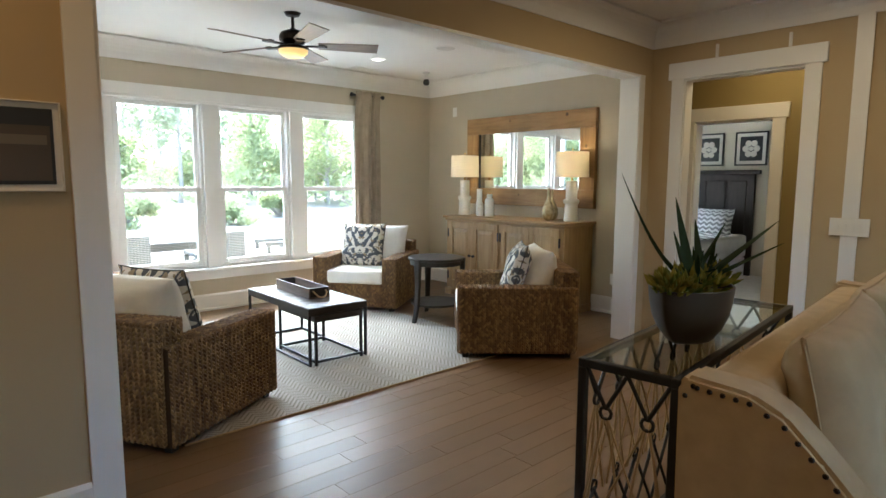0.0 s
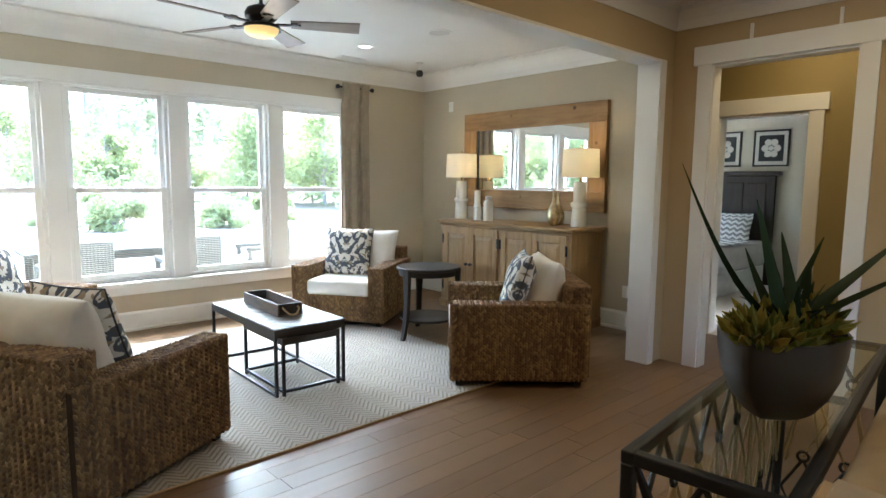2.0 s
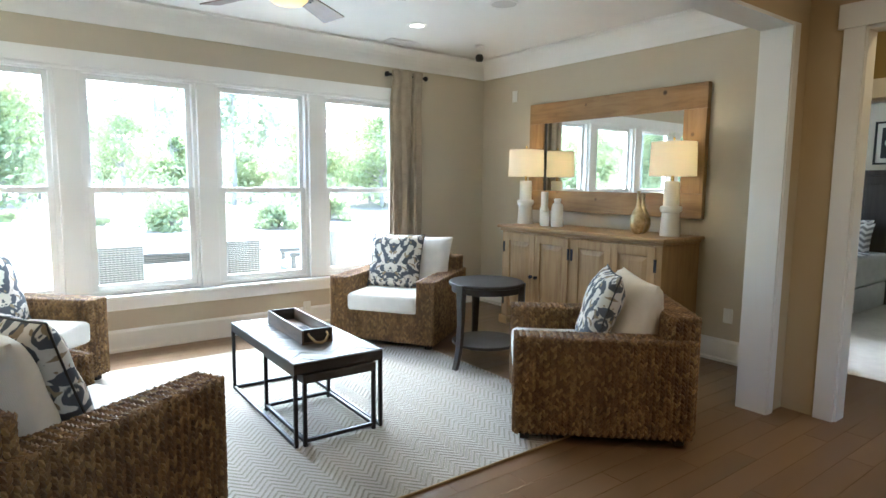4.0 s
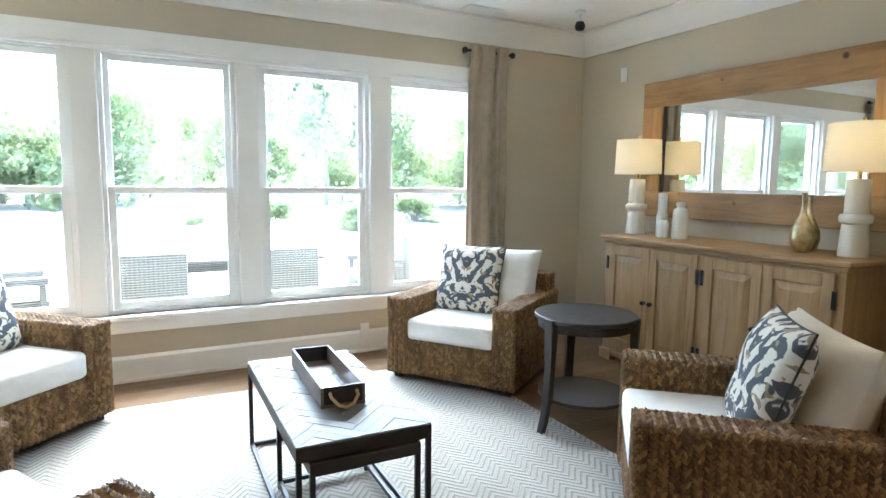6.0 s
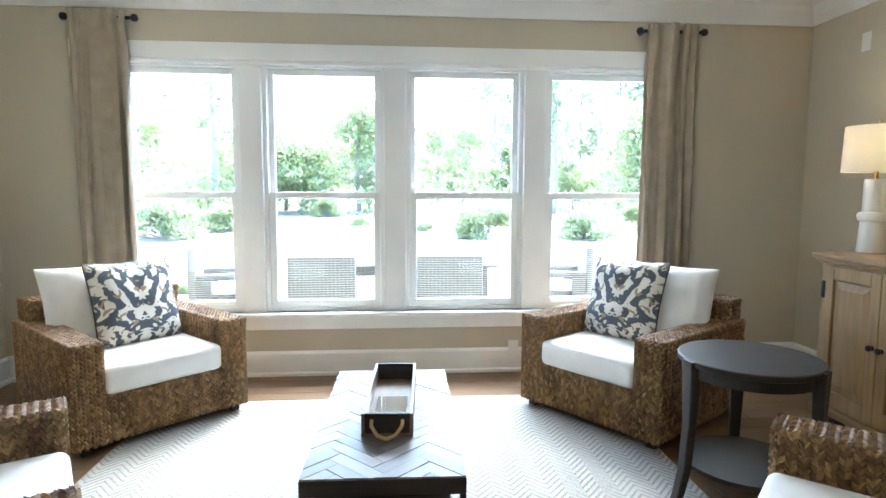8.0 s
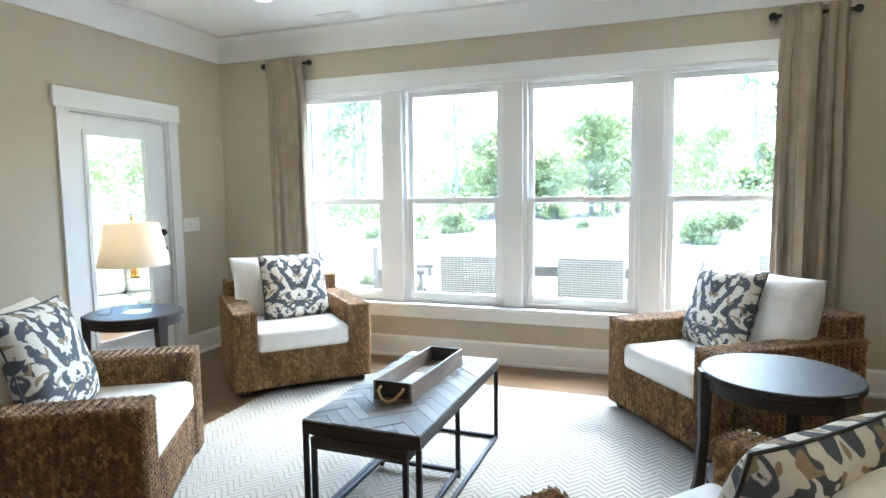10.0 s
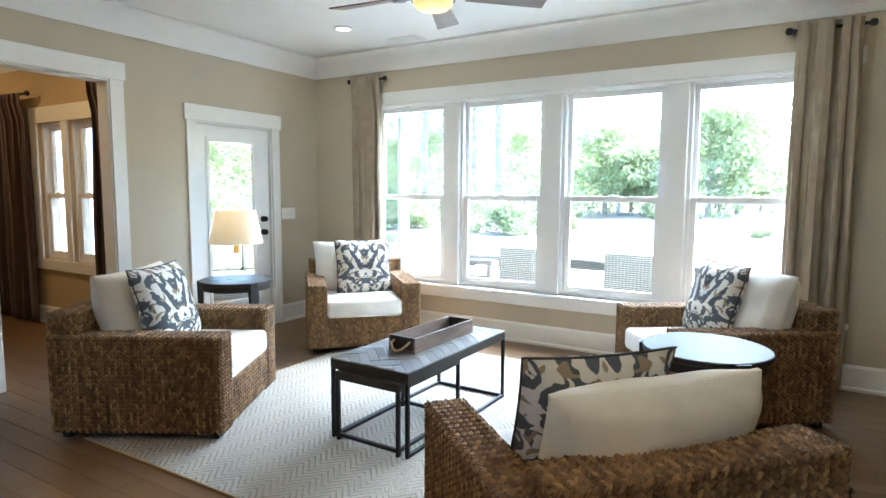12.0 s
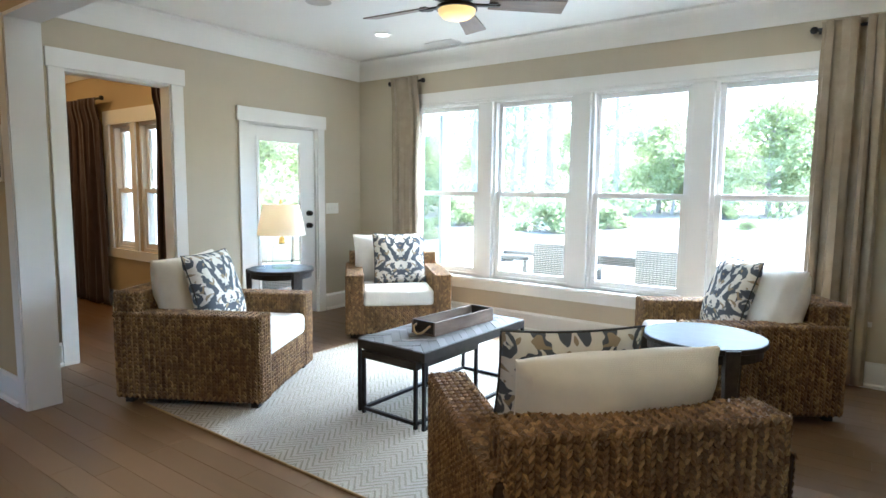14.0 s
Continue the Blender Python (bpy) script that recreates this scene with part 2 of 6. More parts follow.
def resin_wicker():
    k = Mat("grey_resin_wicker", 0.6)
    v = k.coords("Object", (1, 1, 1))
    w1 = k.n("TexWave", Scale=9.0)
    w1.bands_direction = "X"
    w2 = k.n("TexWave", Scale=15.0)
    w2.bands_direction = "Z"
    k.l(v, w1.inputs["Vector"])
    k.l(v, w2.inputs["Vector"])
    h = k.math("ADD", k.math("MULTIPLY", w1.outputs["Fac"], 0.25), k.math("MULTIPLY", w2.outputs["Fac"], 0.85))
    k.color(k.ramp(h, (0.2, (0.06, 0.056, 0.05)), (0.7, (0.17, 0.16, 0.14)), (1.0, (0.24, 0.225, 0.2))))
    k.bump(h, 0.6, 0.006)
    return k.m


WICKER_GREY = resin_wicker()


def clear_glass(name, tint=(0.97, 0.99, 0.98), gloss=0.06):
    m = bpy.data.materials.new(name)
    m.use_nodes = True
    t = m.node_tree
    t.nodes.remove(t.nodes["Principled BSDF"])
    tr = t.nodes.new("ShaderNodeBsdfTransparent")
    tr.inputs["Color"].default_value = (*tint, 1)
    gl = t.nodes.new("ShaderNodeBsdfGlossy")
    gl.inputs["Roughness"].default_value = 0.01
    lw = t.nodes.new("ShaderNodeLayerWeight")
    pw = t.nodes.new("ShaderNodeMath")
    pw.operation = "POWER"
    pw.inputs[1].default_value = 4.0
    t.links.new(lw.outputs["Facing"], pw.inputs[0])
    ma = t.nodes.new("ShaderNodeMath")
    ma.operation = "MULTIPLY_ADD"
    ma.inputs[1].default_value = 0.6
    ma.inputs[2].default_value = gloss * 0.5
    t.links.new(pw.outputs[0], ma.inputs[0])
    mx = t.nodes.new("ShaderNodeMixShader")
    t.links.new(ma.outputs[0], mx.inputs[0])
    t.links.new(tr.outputs[0], mx.inputs[1])
    t.links.new(gl.outputs[0], mx.inputs[2])
    t.links.new(mx.outputs[0], t.nodes["Material Output"].inputs["Surface"])
    return m


PANE = clear_glass("window_glass")
GLASS = clear_glass("clear_glass", (0.93, 0.97, 0.95))
MIRROR = Mat("mirror_silver", 0.015, 1.0, (0.9, 0.91, 0.9)).m


def glow(name, color, strength):
    k = Mat(name, 0.4, 0.0, color)
    k.b.inputs["Emission Color"].default_value = (*color, 1)
    k.b.inputs["Emission Strength"].default_value = strength
    return k.m


CAN_GLOW = glow("can_lamp_lens", (1.0, 0.9, 0.72), 0.3)
FAN_GLOW = glow("amber_glass_bowl", (1.0, 0.62, 0.22), 0.045)
BULB_GLOW = glow("bulb", (1.0, 0.75, 0.42), 0.3)


def ground_mat(name, a, b, c, scale, rough=0.95):
    k = Mat(name, rough)
    v = k.coords("Object")
    n1 = k.noise(v, scale, 6)
    n2 = k.noise(v, scale * 14, 4)
    col = k.ramp(n1, (0.35, a), (0.52, b), (0.68, c))
    k.color(k.mix(0.3, col, k.ramp(n2, (0.3, a), (0.7, b))))
    k.bump(n2, 0.5, 0.03)
    return k.m


FLOORWOOD.node_tree.nodes["Principled BSDF"].inputs["Specular IOR Level"].default_value = 0.4
SAND = ground_mat("sandy_ground", (0.2, 0.15, 0.115), (0.25, 0.21, 0.175), (0.14, 0.145, 0.075), 0.22)
PAVER = ground_mat("pale_concrete", (0.24, 0.236, 0.225), (0.28, 0.275, 0.262), (0.21, 0.206, 0.2), 1.5)


def leaf_mat(name, a, b):
    k = Mat(name, 0.6)
    g = k.n("NewGeometry")
    c = k.ramp(g.outputs["Random Per Island"], (0.0, a), (1.0, b))
    k.color(c)
    tr = k.n("BsdfTranslucent")
    k.l(c, tr.inputs["Color"])
    mx = k.n("MixShader")
    mx.inputs[0].default_value = 0.6
    k.l(k.b.outputs[0], mx.inputs[1])
    k.l(tr.outputs[0], mx.inputs[2])
    k.l(mx.outputs[0], k.t.nodes["Material Output"].inputs["Surface"])
    return k.m


# Leaf colours are paler than real foliage: outdoor haze and glare put into them.
LEAF = leaf_mat("oak_leaves", (0.26, 0.29, 0.13), (0.42, 0.45, 0.24))
NEEDLE = leaf_mat("pine_needles", (0.25, 0.27, 0.17), (0.38, 0.4, 0.26))
SUCCULENT = leaf_mat("aloe_leaf", (0.02, 0.05, 0.02), (0.05, 0.085, 0.03))
SEDUM = leaf_mat("sedum_leaf", (0.12, 0.17, 0.025), (0.42, 0.33, 0.055))
# Bark is lightened too, for the same washed-out glare.
BARK = paint("pine_bark", (0.36, 0.31, 0.26), 0.9, 0.4, 0.6)
POT = paint("bronze_glazed_pot", (0.045, 0.035, 0.026), 0.38, 0.3, 0.1)
SOIL = paint("dark_soil", (0.03, 0.022, 0.016), 0.95, 0.3, 0.5)
ROPE = paint("jute_rope", (0.42, 0.31, 0.17), 0.9, 0.15, 0.4)
BLACK = paint("black_frame_paint", (0.02, 0.02, 0.02), 0.4, 0.1, 0.02)
PAPER = paint("off_white_paper", (0.72, 0.7, 0.64), 0.8, 0.02, 0.02)
PRINT_DARK = paint("dark_print", (0.02, 0.022, 0.026), 0.6, 0.2, 0.02)
SIDING = paint("pale_siding", (0.62, 0.64, 0.62), 0.6, 0.04, 0.05)
HEADBOARD = wood("mahogany_headboard", (0.018, 0.012, 0.01), (0.034, 0.024, 0.02), (0.055, 0.04, 0.032), 0.4, (30, 30, 2))

# ---- helpers for building ----


def mesh_of(bm, name, smooth=False):
    me = bpy.data.meshes.new(name)
    bm.normal_update()
    bm.to_mesh(me)
    bm.free()
    if smooth:
        me.shade_smooth()
        me.set_sharp_from_angle(angle=radians(40))
    return me


def part(name, bm, material, parent=None, label="", smooth=False):
    """Link a bmesh (or a mesh) as one mesh object under a thing or a part."""
    me = bm if isinstance(bm, bpy.types.Mesh) else mesh_of(bm, name, smooth)
    if not me.materials:
        me.materials.append(material)
    ob = new(name, me)
    if parent:
        ob.parent = parent
    if label:
        tagged(ob, label)
    return ob


def thing(name, label, category, at=None, group="", kind=""):
    ob = new(name)
    ob.empty_display_size = 0.1
    if at is not None:
        ob.matrix_world = at
    return tagged(ob, label, category, group, kind)


def add_box(bm, a, b, bevel=0.0, segs=2):
    r = bmesh.ops.create_cube(bm, size=1)
    vs = r["verts"]
    for v in vs:
        v.co = Vector([(a[i] + b[i]) / 2 + v.co[i] * (b[i] - a[i]) for i in range(3)])
    if bevel:
        es = list({e for v in vs for e in v.link_edges})
        bmesh.ops.bevel(bm, geom=es, offset=bevel, segments=segs, profile=0.5, affect="EDGES")
    return bm


def box(a, b, bevel=0.0, segs=2):
    return add_box(bmesh.new(), a, b, bevel, segs)


def boxes(*ab, bevel=0.0):
    bm = bmesh.new()
    for a, b in ab:
        add_box(bm, a, b, bevel)
    return bm


def lathe(profile, segs=28, bm=None, at=(0, 0, 0)):
    bm = bm or bmesh.new()
    rings = []
    for r, z in profile:
        if r < 1e-5:
            rings.append([bm.verts.new((at[0], at[1], at[2] + z))])
        else:
            rings.append([bm.verts.new((at[0] + r * math.cos(2 * math.pi * i / segs), at[1] + r * math.sin(2 * math.pi * i / segs), at[2] + z)) for i in range(segs)])
    for p, q in zip(rings, rings[1:]):
        for i in range(segs):
            j = (i + 1) % segs
            if len(p) == 1 and len(q) > 1:
                bm.faces.new((p[0], q[j], q[i]))
            elif len(q) == 1 and len(p) > 1:
                bm.faces.new((p[i], p[j], q[0]))
            elif len(p) > 1:
                bm.faces.new((p[i], p[j], q[j], q[i]))
    bmesh.ops.recalc_face_normals(bm, faces=bm.faces)
    return bm


def tube(points, radius, segs=8, bm=None, close=False):
    """A round bar along points; radius may be a number or one per point."""
    bm = bm or bmesh.new()
    pts = [Vector(p) for p in points]
    n = len(pts)
    rings = []
    ref = Vector((0.13, 0.27, 0.95))
    for i, p in enumerate(pts):
        d = (pts[min(i + 1, n - 1)] - pts[max(i - 1, 0)]).normalized()
        if abs(d.dot(ref)) > 0.97:
            ref = Vector((1, 0.1, 0))
        s = d.cross(ref).normalized()
        u = s.cross(d).normalized()
        r = radius[i] if isinstance(radius, (list, tuple)) else radius
        rings.append([bm.verts.new(p + (s * math.cos(a) + u * math.sin(a)) * r) for a in [2 * math.pi * k / segs for k in range(segs)]])
    for p, q in zip(rings, rings[1:]):
        for i in range(segs):
            j = (i + 1) % segs
            bm.faces.new((p[i], p[j], q[j], q[i]))
    for ring in (rings[0], rings[-1]):
        bm.faces.new(ring)
    bmesh.ops.recalc_face_normals(bm, faces=bm.faces)
    return bm


def plate(outer, hole, axis, a, b):
    """A slab with rectangular holes. outer and holes: (u0, v0, u1, v1); axis 'x' or 'y' is the slab's normal, from a to b."""
    us = sorted({outer[0], outer[2], *[h[i] for h in hole for i in (0, 2)]})
    vs = sorted({outer[1], outer[3], *[h[i] for h in hole for i in (1, 3)]})
    bm = bmesh.new()
    cells = set()
    for i in range(len(us) - 1):
        for j in range(len(vs) - 1):
            cu, cv = (us[i] + us[i + 1]) / 2, (vs[j] + vs[j + 1]) / 2
            if not any(h[0] < cu < h[2] and h[1] < cv < h[3] for h in hole):
                cells.add((i, j))
    key = {}

    def vert(i, j, s):
        if (i, j, s) not in key:
            w = b if s else a
            key[i, j, s] = bm.verts.new((w, us[i], vs[j]) if axis == "x" else (us[i], w, vs[j]))
        return key[i, j, s]

    for i, j in cells:
        for s in (0, 1):
            bm.faces.new([vert(i, j, s), vert(i + 1, j, s), vert(i + 1, j + 1, s), vert(i, j + 1, s)])
        for di, dj, p, q in ((-1, 0, (i, j), (i, j + 1)), (1, 0, (i + 1, j), (i + 1, j + 1)), (0, -1, (i, j), (i + 1, j)), (0, 1, (i, j + 1), (i + 1, j + 1))):
            if (i + di, j + dj) not in cells:
                bm.faces.new([vert(*p, 0), vert(*q, 0), vert(*q, 1), vert(*p, 1)])
    bmesh.ops.recalc_face_normals(bm, faces=bm.faces)
    return bm


def setting(name, bm, material, label, category, parent=None):
    return tagged(part(name, bm, material, parent), label, category, kind="structure")

# ---- the room's shell ----
XL, XR = -2.622, 3.13        # left and right walls of the sitting room
YW = -0.10                  # inner face of the window wall
YH0, YH1 = -3.77, -3.61     # wall with the wide cased opening
H = 2.74
JL, JR, HEAD = -1.81, 2.285, 2.305
GX = 2.495                   # great room's wall with the passage door
MULL = (-1.936, -0.935, 0.066, 1.072, 2.074)
SILL, WTOP = 0.46, 2.215

setting("floor_base", box((-8.2, -10.2, -0.2), (10.4, 0.15, -0.012)), SOIL, "dark subfloor under the hardwood planks", "floor")

setting("wall_north", plate((XL - 0.14, 0, XR + 0.14, H), [(MULL[0] - 0.02, SILL, MULL[4] + 0.02, WTOP)], "y", YW, 0.12), WALL, "greige painted wall around a bank of windows", "wall")
setting("wall_east", box((XR, YH1, 0), (XR + 0.14, YW - 0.001, H)), WALL, "greige painted wall behind the sideboard", "wall")
setting("wall_west", plate((YH1, 0, YW - 0.001, H), [(-3.17, -0.01, -2.35, 2.19), (-1.62, -0.01, -0.75, 1.96)], "x", XL - 0.14, XL), WALL, "greige painted wall with a door and a cased opening", "wall")
setting("wall_south", plate((-8.0, 0, GX + 0.12, H), [(JL, -0.01, JR, HEAD)], "y", YH0, YH1), WALL_WARM, "tan painted wall with a wide cased opening", "wall")
setting("wall_passage", plate((-10.0, 0, YH0 - 0.001, H), [(-4.97, -0.01, -4.06, 2.26)], "x", GX, GX + 0.12), WALL_WARM, "tan painted panelled wall with a cased doorway", "wall")
setting("wall_great_room_west", box((-8.14, -10.0, 0), (-8.0, YH1, H)), WALL_WARM, "tan painted wall", "wall")
# The opening is out of view, added to let skylight into the great room.
setting("wall_great_room_back", plate((-8.0, 0, GX, H), [(-1.3, 0.8, 0.5, 2.1)], "y", -10.14, -10.0), WALL_WARM, "tan painted wall with a window opening", "wall")
setting("ceiling", box((XL - 0.14, YH1, H), (XR + 0.14, 0.12, H + 0.1)), CEIL, "smooth white ceiling", "ceiling")
setting("ceiling_great_room", box((-8.14, -10.14, H), (10.4, YH1 - 0.002, H + 0.1)), CEIL, "smooth white ceiling", "ceiling")

# vestibule and bedroom beyond the doorway
setting("wall_vestibule_south", box((GX + 0.12, -5.3, 0), (3.6, -5.16, H)), WALL_OLIVE, "olive painted wall", "wall")
setting("wall_vestibule_lining", box((GX + 0.121, YH1 - 0.08, 0), (XR + 0.14, YH1 - 0.001, H)), WALL_OLIVE, "olive painted wall", "wall")
setting("wall_vestibule_north", box((XR + 0.141, -3.30, 0), (3.6, -3.18, H)), WALL_OLIVE, "olive painted wall", "wall")
setting("wall_bedroom_door", plate((-7.0, 0, -0.6, H), [(-4.40, -0.01, -3.66, 2.0)], "x", 3.6, 3.72), WALL_OLIVE, "olive painted wall with a bedroom doorway", "wall")
setting("wall_bedroom_lining", plate((-7.0, 0, -0.6, H), [(-4.40, -0.01, -3.66, 2.0)], "x", 3.722, 3.74), WALL_CREAM, "cream painted bedroom wall", "wall")
setting("ceiling_bedroom", box((XR + 0.142, YH1, H), (7.14, -0.6, H + 0.1)), CEIL, "smooth white ceiling", "ceiling")
setting("wall_bedroom_back", box((7.0, -7.0, 0), (7.14, -0.6, H)), WALL_CREAM, "cream painted bedroom wall behind the bed", "wall")
setting("wall_bedroom_south", box((3.74, -7.14, 0), (7.0, -7.0, H)), WALL_CREAM, "cream painted bedroom wall", "wall")
setting("wall_bedroom_north", plate((3.74, 0, 7.0, H), [(4.6, 0.9, 6.2, 2.0)], "y", -0.74, -0.6), WALL_CREAM, "cream painted bedroom wall with a window opening", "wall")

# dining room beyond the cased opening on the west side
setting("wall_dining_north", plate((-6.6, 0, XL - 0.14, H), [(-4.58, 0.66, -4.12, 2.0), (-4.02, 0.66, -3.56, 2.0)], "y", -1.95, -1.80), WALL_WARM, "tan painted dining room wall with two windows", "wall")
setting("wall_dining_west", box((-6.74, YH1, 0), (-6.6, -1.80, H)), WALL_WARM, "tan painted dining room wall", "wall")
setting("ceiling_dining", box((-6.74, YH1, H), (XL - 0.141, -1.80, H + 0.1)), CEIL, "white ceiling with crown moulding", "ceiling")


# ---- trim ----
def baseboard(name, a, b, normal, h=0.18, label="white painted baseboard with a shoe strip"):
    """A board along a wall from a to b (x, y), standing out along normal."""
    a, b, n = Vector(a), Vector(b), Vector(normal)
    d = (b - a).normalized()
    prof = ((0, 0), (0.028, 0), (0.028, 0.02), (0.016, 0.03), (0.016, h - 0.02), (0.009, h - 0.006), (0.006, h), (0, h))
    bm = bmesh.new()
    ends = []
    for p in (a, b):
        ends.append([bm.verts.new((p.x + n.x * o, p.y + n.y * o, z)) for o, z in prof])
    for i in range(len(prof)):
        j = (i + 1) % len(prof)
        bm.faces.new((ends[0][i], ends[0][j], ends[1][j], ends[1][i]))
    for e in ends:
        bm.faces.new(e)
    bmesh.ops.recalc_face_normals(bm, faces=bm.faces)
    return setting(name, bm, WHITE, label, "baseboard")


baseboard("baseboard_north", (XL, YW - 0.001), (XR, YW - 0.001), (0, -1))
baseboard("baseboard_east", (XR - 0.001, YH1), (XR - 0.001, YW - 0.03), (-1, 0))
baseboard("baseboard_west_far", (XL + 0.001, -0.655), (XL + 0.001, YW - 0.03), (1, 0))
baseboard("baseboard_west_mid", (XL + 0.001, -2.245), (XL + 0.001, -1.715), (1, 0))
baseboard("baseboard_west_near", (XL + 0.001, YH1), (XL + 0.001, -3.275), (1, 0))
baseboard("baseboard_great_room", (-8.0, YH0 - 0.001), (JL - 0.1, YH0 - 0.001), (0, -1))
baseboard("baseboard_passage_south", (GX - 0.001, -10.0), (GX - 0.001, -5.36), (-1, 0))
baseboard("baseboard_dining", (-6.6, -1.951), (XL - 0.15, -1.951), (0, -1))


def crown(name, a, b, normal, size=0.18, z=H):
    a, b, n = Vector(a), Vector(b), Vector(normal)
    prof = [(0, -size - 0.02), (0.016, -size - 0.02), (0.02, -size)]
    for i in range(7):
        t = i / 6 * math.pi / 2
        prof.append((0.02 + (size - 0.03) * (1 - math.cos(t)), -size + (size - 0.02) * math.sin(t)))
    prof += [(size, -0.02), (size, -0.001), (0, -0.001)]
    bm = bmesh.new()
    ends = [[bm.verts.new((p.x + n.x * o * 0.7, p.y + n.y * o * 0.7, z + q)) for o, q in prof] for p in (a, b)]
    for i in range(len(prof)):
        j = (i + 1) % len(prof)
        bm.faces.new((ends[0][i], ends[0][j], ends[1][j], ends[1][i]))
    for e in ends:
        bm.faces.new(e)
    bmesh.ops.recalc_face_normals(bm, faces=bm.faces)
    return setting(name, bm, WHITE, "white painted crown moulding under the ceiling", "moulding")


crown("crown_north", (XL, YW - 0.001), (XR, YW - 0.001), (0, -1))
crown("crown_east", (XR - 0.001, YH1), (XR - 0.001, YW), (-1, 0))
crown("crown_west", (XL + 0.001, YH1), (XL + 0.001, YW), (1, 0))
crown("crown_south", (XL, YH1 + 0.001), (XR, YH1 + 0.001), (0, 1))
crown("crown_great_room", (-8.0, YH0 - 0.001), (GX, YH0 - 0.001), (0, -1))
crown("crown_passage", (GX - 0.001, -10.0), (GX - 0.001, YH0), (-1, 0))
crown("crown_dining", (-6.6, -1.951), (XL - 0.15, -1.951), (0, -1))

# lining of the wide opening: two jambs and a soffit with flat casings
setting("trim_opening_jamb_west", boxes(((JL, YH0 - 0.012, 0), (JL + 0.02, YH1 + 0.012, HEAD - 0.02)), ((JL - 0.10, YH0 - 0.018, 0), (JL + 0.006, YH0, HEAD)), ((JL - 0.10, YH1, 0), (JL + 0.006, YH1 + 0.018, HEAD))), WHITE, "white painted jamb of the wide cased opening", "trim")
setting("trim_opening_jamb_east", boxes(((JR - 0.02, YH0 - 0.012, 0), (JR, YH1 + 0.012, HEAD - 0.02)), ((JR - 0.006, YH0 - 0.018, 0), (JR + 0.06, YH0, HEAD)), ((JR - 0.006, YH1, 0), (JR + 0.10, YH1 + 0.018, HEAD))), WHITE, "white painted jamb of the wide cased opening", "trim")
setting("trim_opening_soffit", box((JL, YH0 - 0.012, HEAD - 0.02), (JR, YH1 + 0.012, HEAD)), WHITE, "white painted soffit of the wide cased opening", "trim")


def casing_x(name, x, side, y0, y1, top, w=0.10, label="white painted flat door casing", ear=0.03, depth=0.14):
    """Casing round an opening in a wall with normal x; y0..y1 and top are the clear opening."""
    s = side
    f0, f1 = sorted((x, x + s * 0.02))
    h0, h1 = sorted((x, x + s * 0.028))
    bm = boxes(((f0, y0 - w, 0), (f1, y0 + 0.004, top)), ((f0, y1 - 0.004, 0), (f1, y1 + w, top)))
    add_box(bm, (h0, y0 - w - ear, top), (h1, y1 + w + ear, top + 0.135), 0.003, 1)
    j0, j1 = sorted((x - s * depth, x))
    add_box(bm, (j0, y0 - 0.001, 0), (j1, y0 + 0.016, top - 0.016))
    add_box(bm, (j0, y1 - 0.016, 0), (j1, y1 + 0.001, top - 0.016))
    add_box(bm, (j0, y0 - 0.001, top - 0.016), (j1, y1 + 0.001, top + 0.001))
    return setting(name, bm, WHITE, label, "casing")


casing_x("trim_dining_opening", XL, 1, -3.17, -2.35, 2.19, 0.10, ear=0.015)
casing_x("trim_patio_door", XL, 1, -1.62, -0.75, 1.96, 0.09, ear=0.022)
casing_x("trim_passage_door", GX, -1, -4.97, -4.06, 2.26, 0.10, depth=0.12)
casing_x("trim_bedroom_door", 3.6, -1, -4.40, -3.66, 2.0, 0.10, depth=0.14)

# panel battens and a switch plate on the passage wall
setting("trim_passage_battens", boxes(((GX - 0.014, -5.36, 0.18), (GX, -5.26, 2.58)), ((GX - 0.014, -4.33, 2.40), (GX, -4.31, 2.50)), ((GX - 0.014, -4.86, 2.40), (GX, -4.84, 2.50)), ((GX - 0.014, -6.4, 0.18), (GX, -6.3, 2.58))), WHITE, "white painted panel battens", "trim")


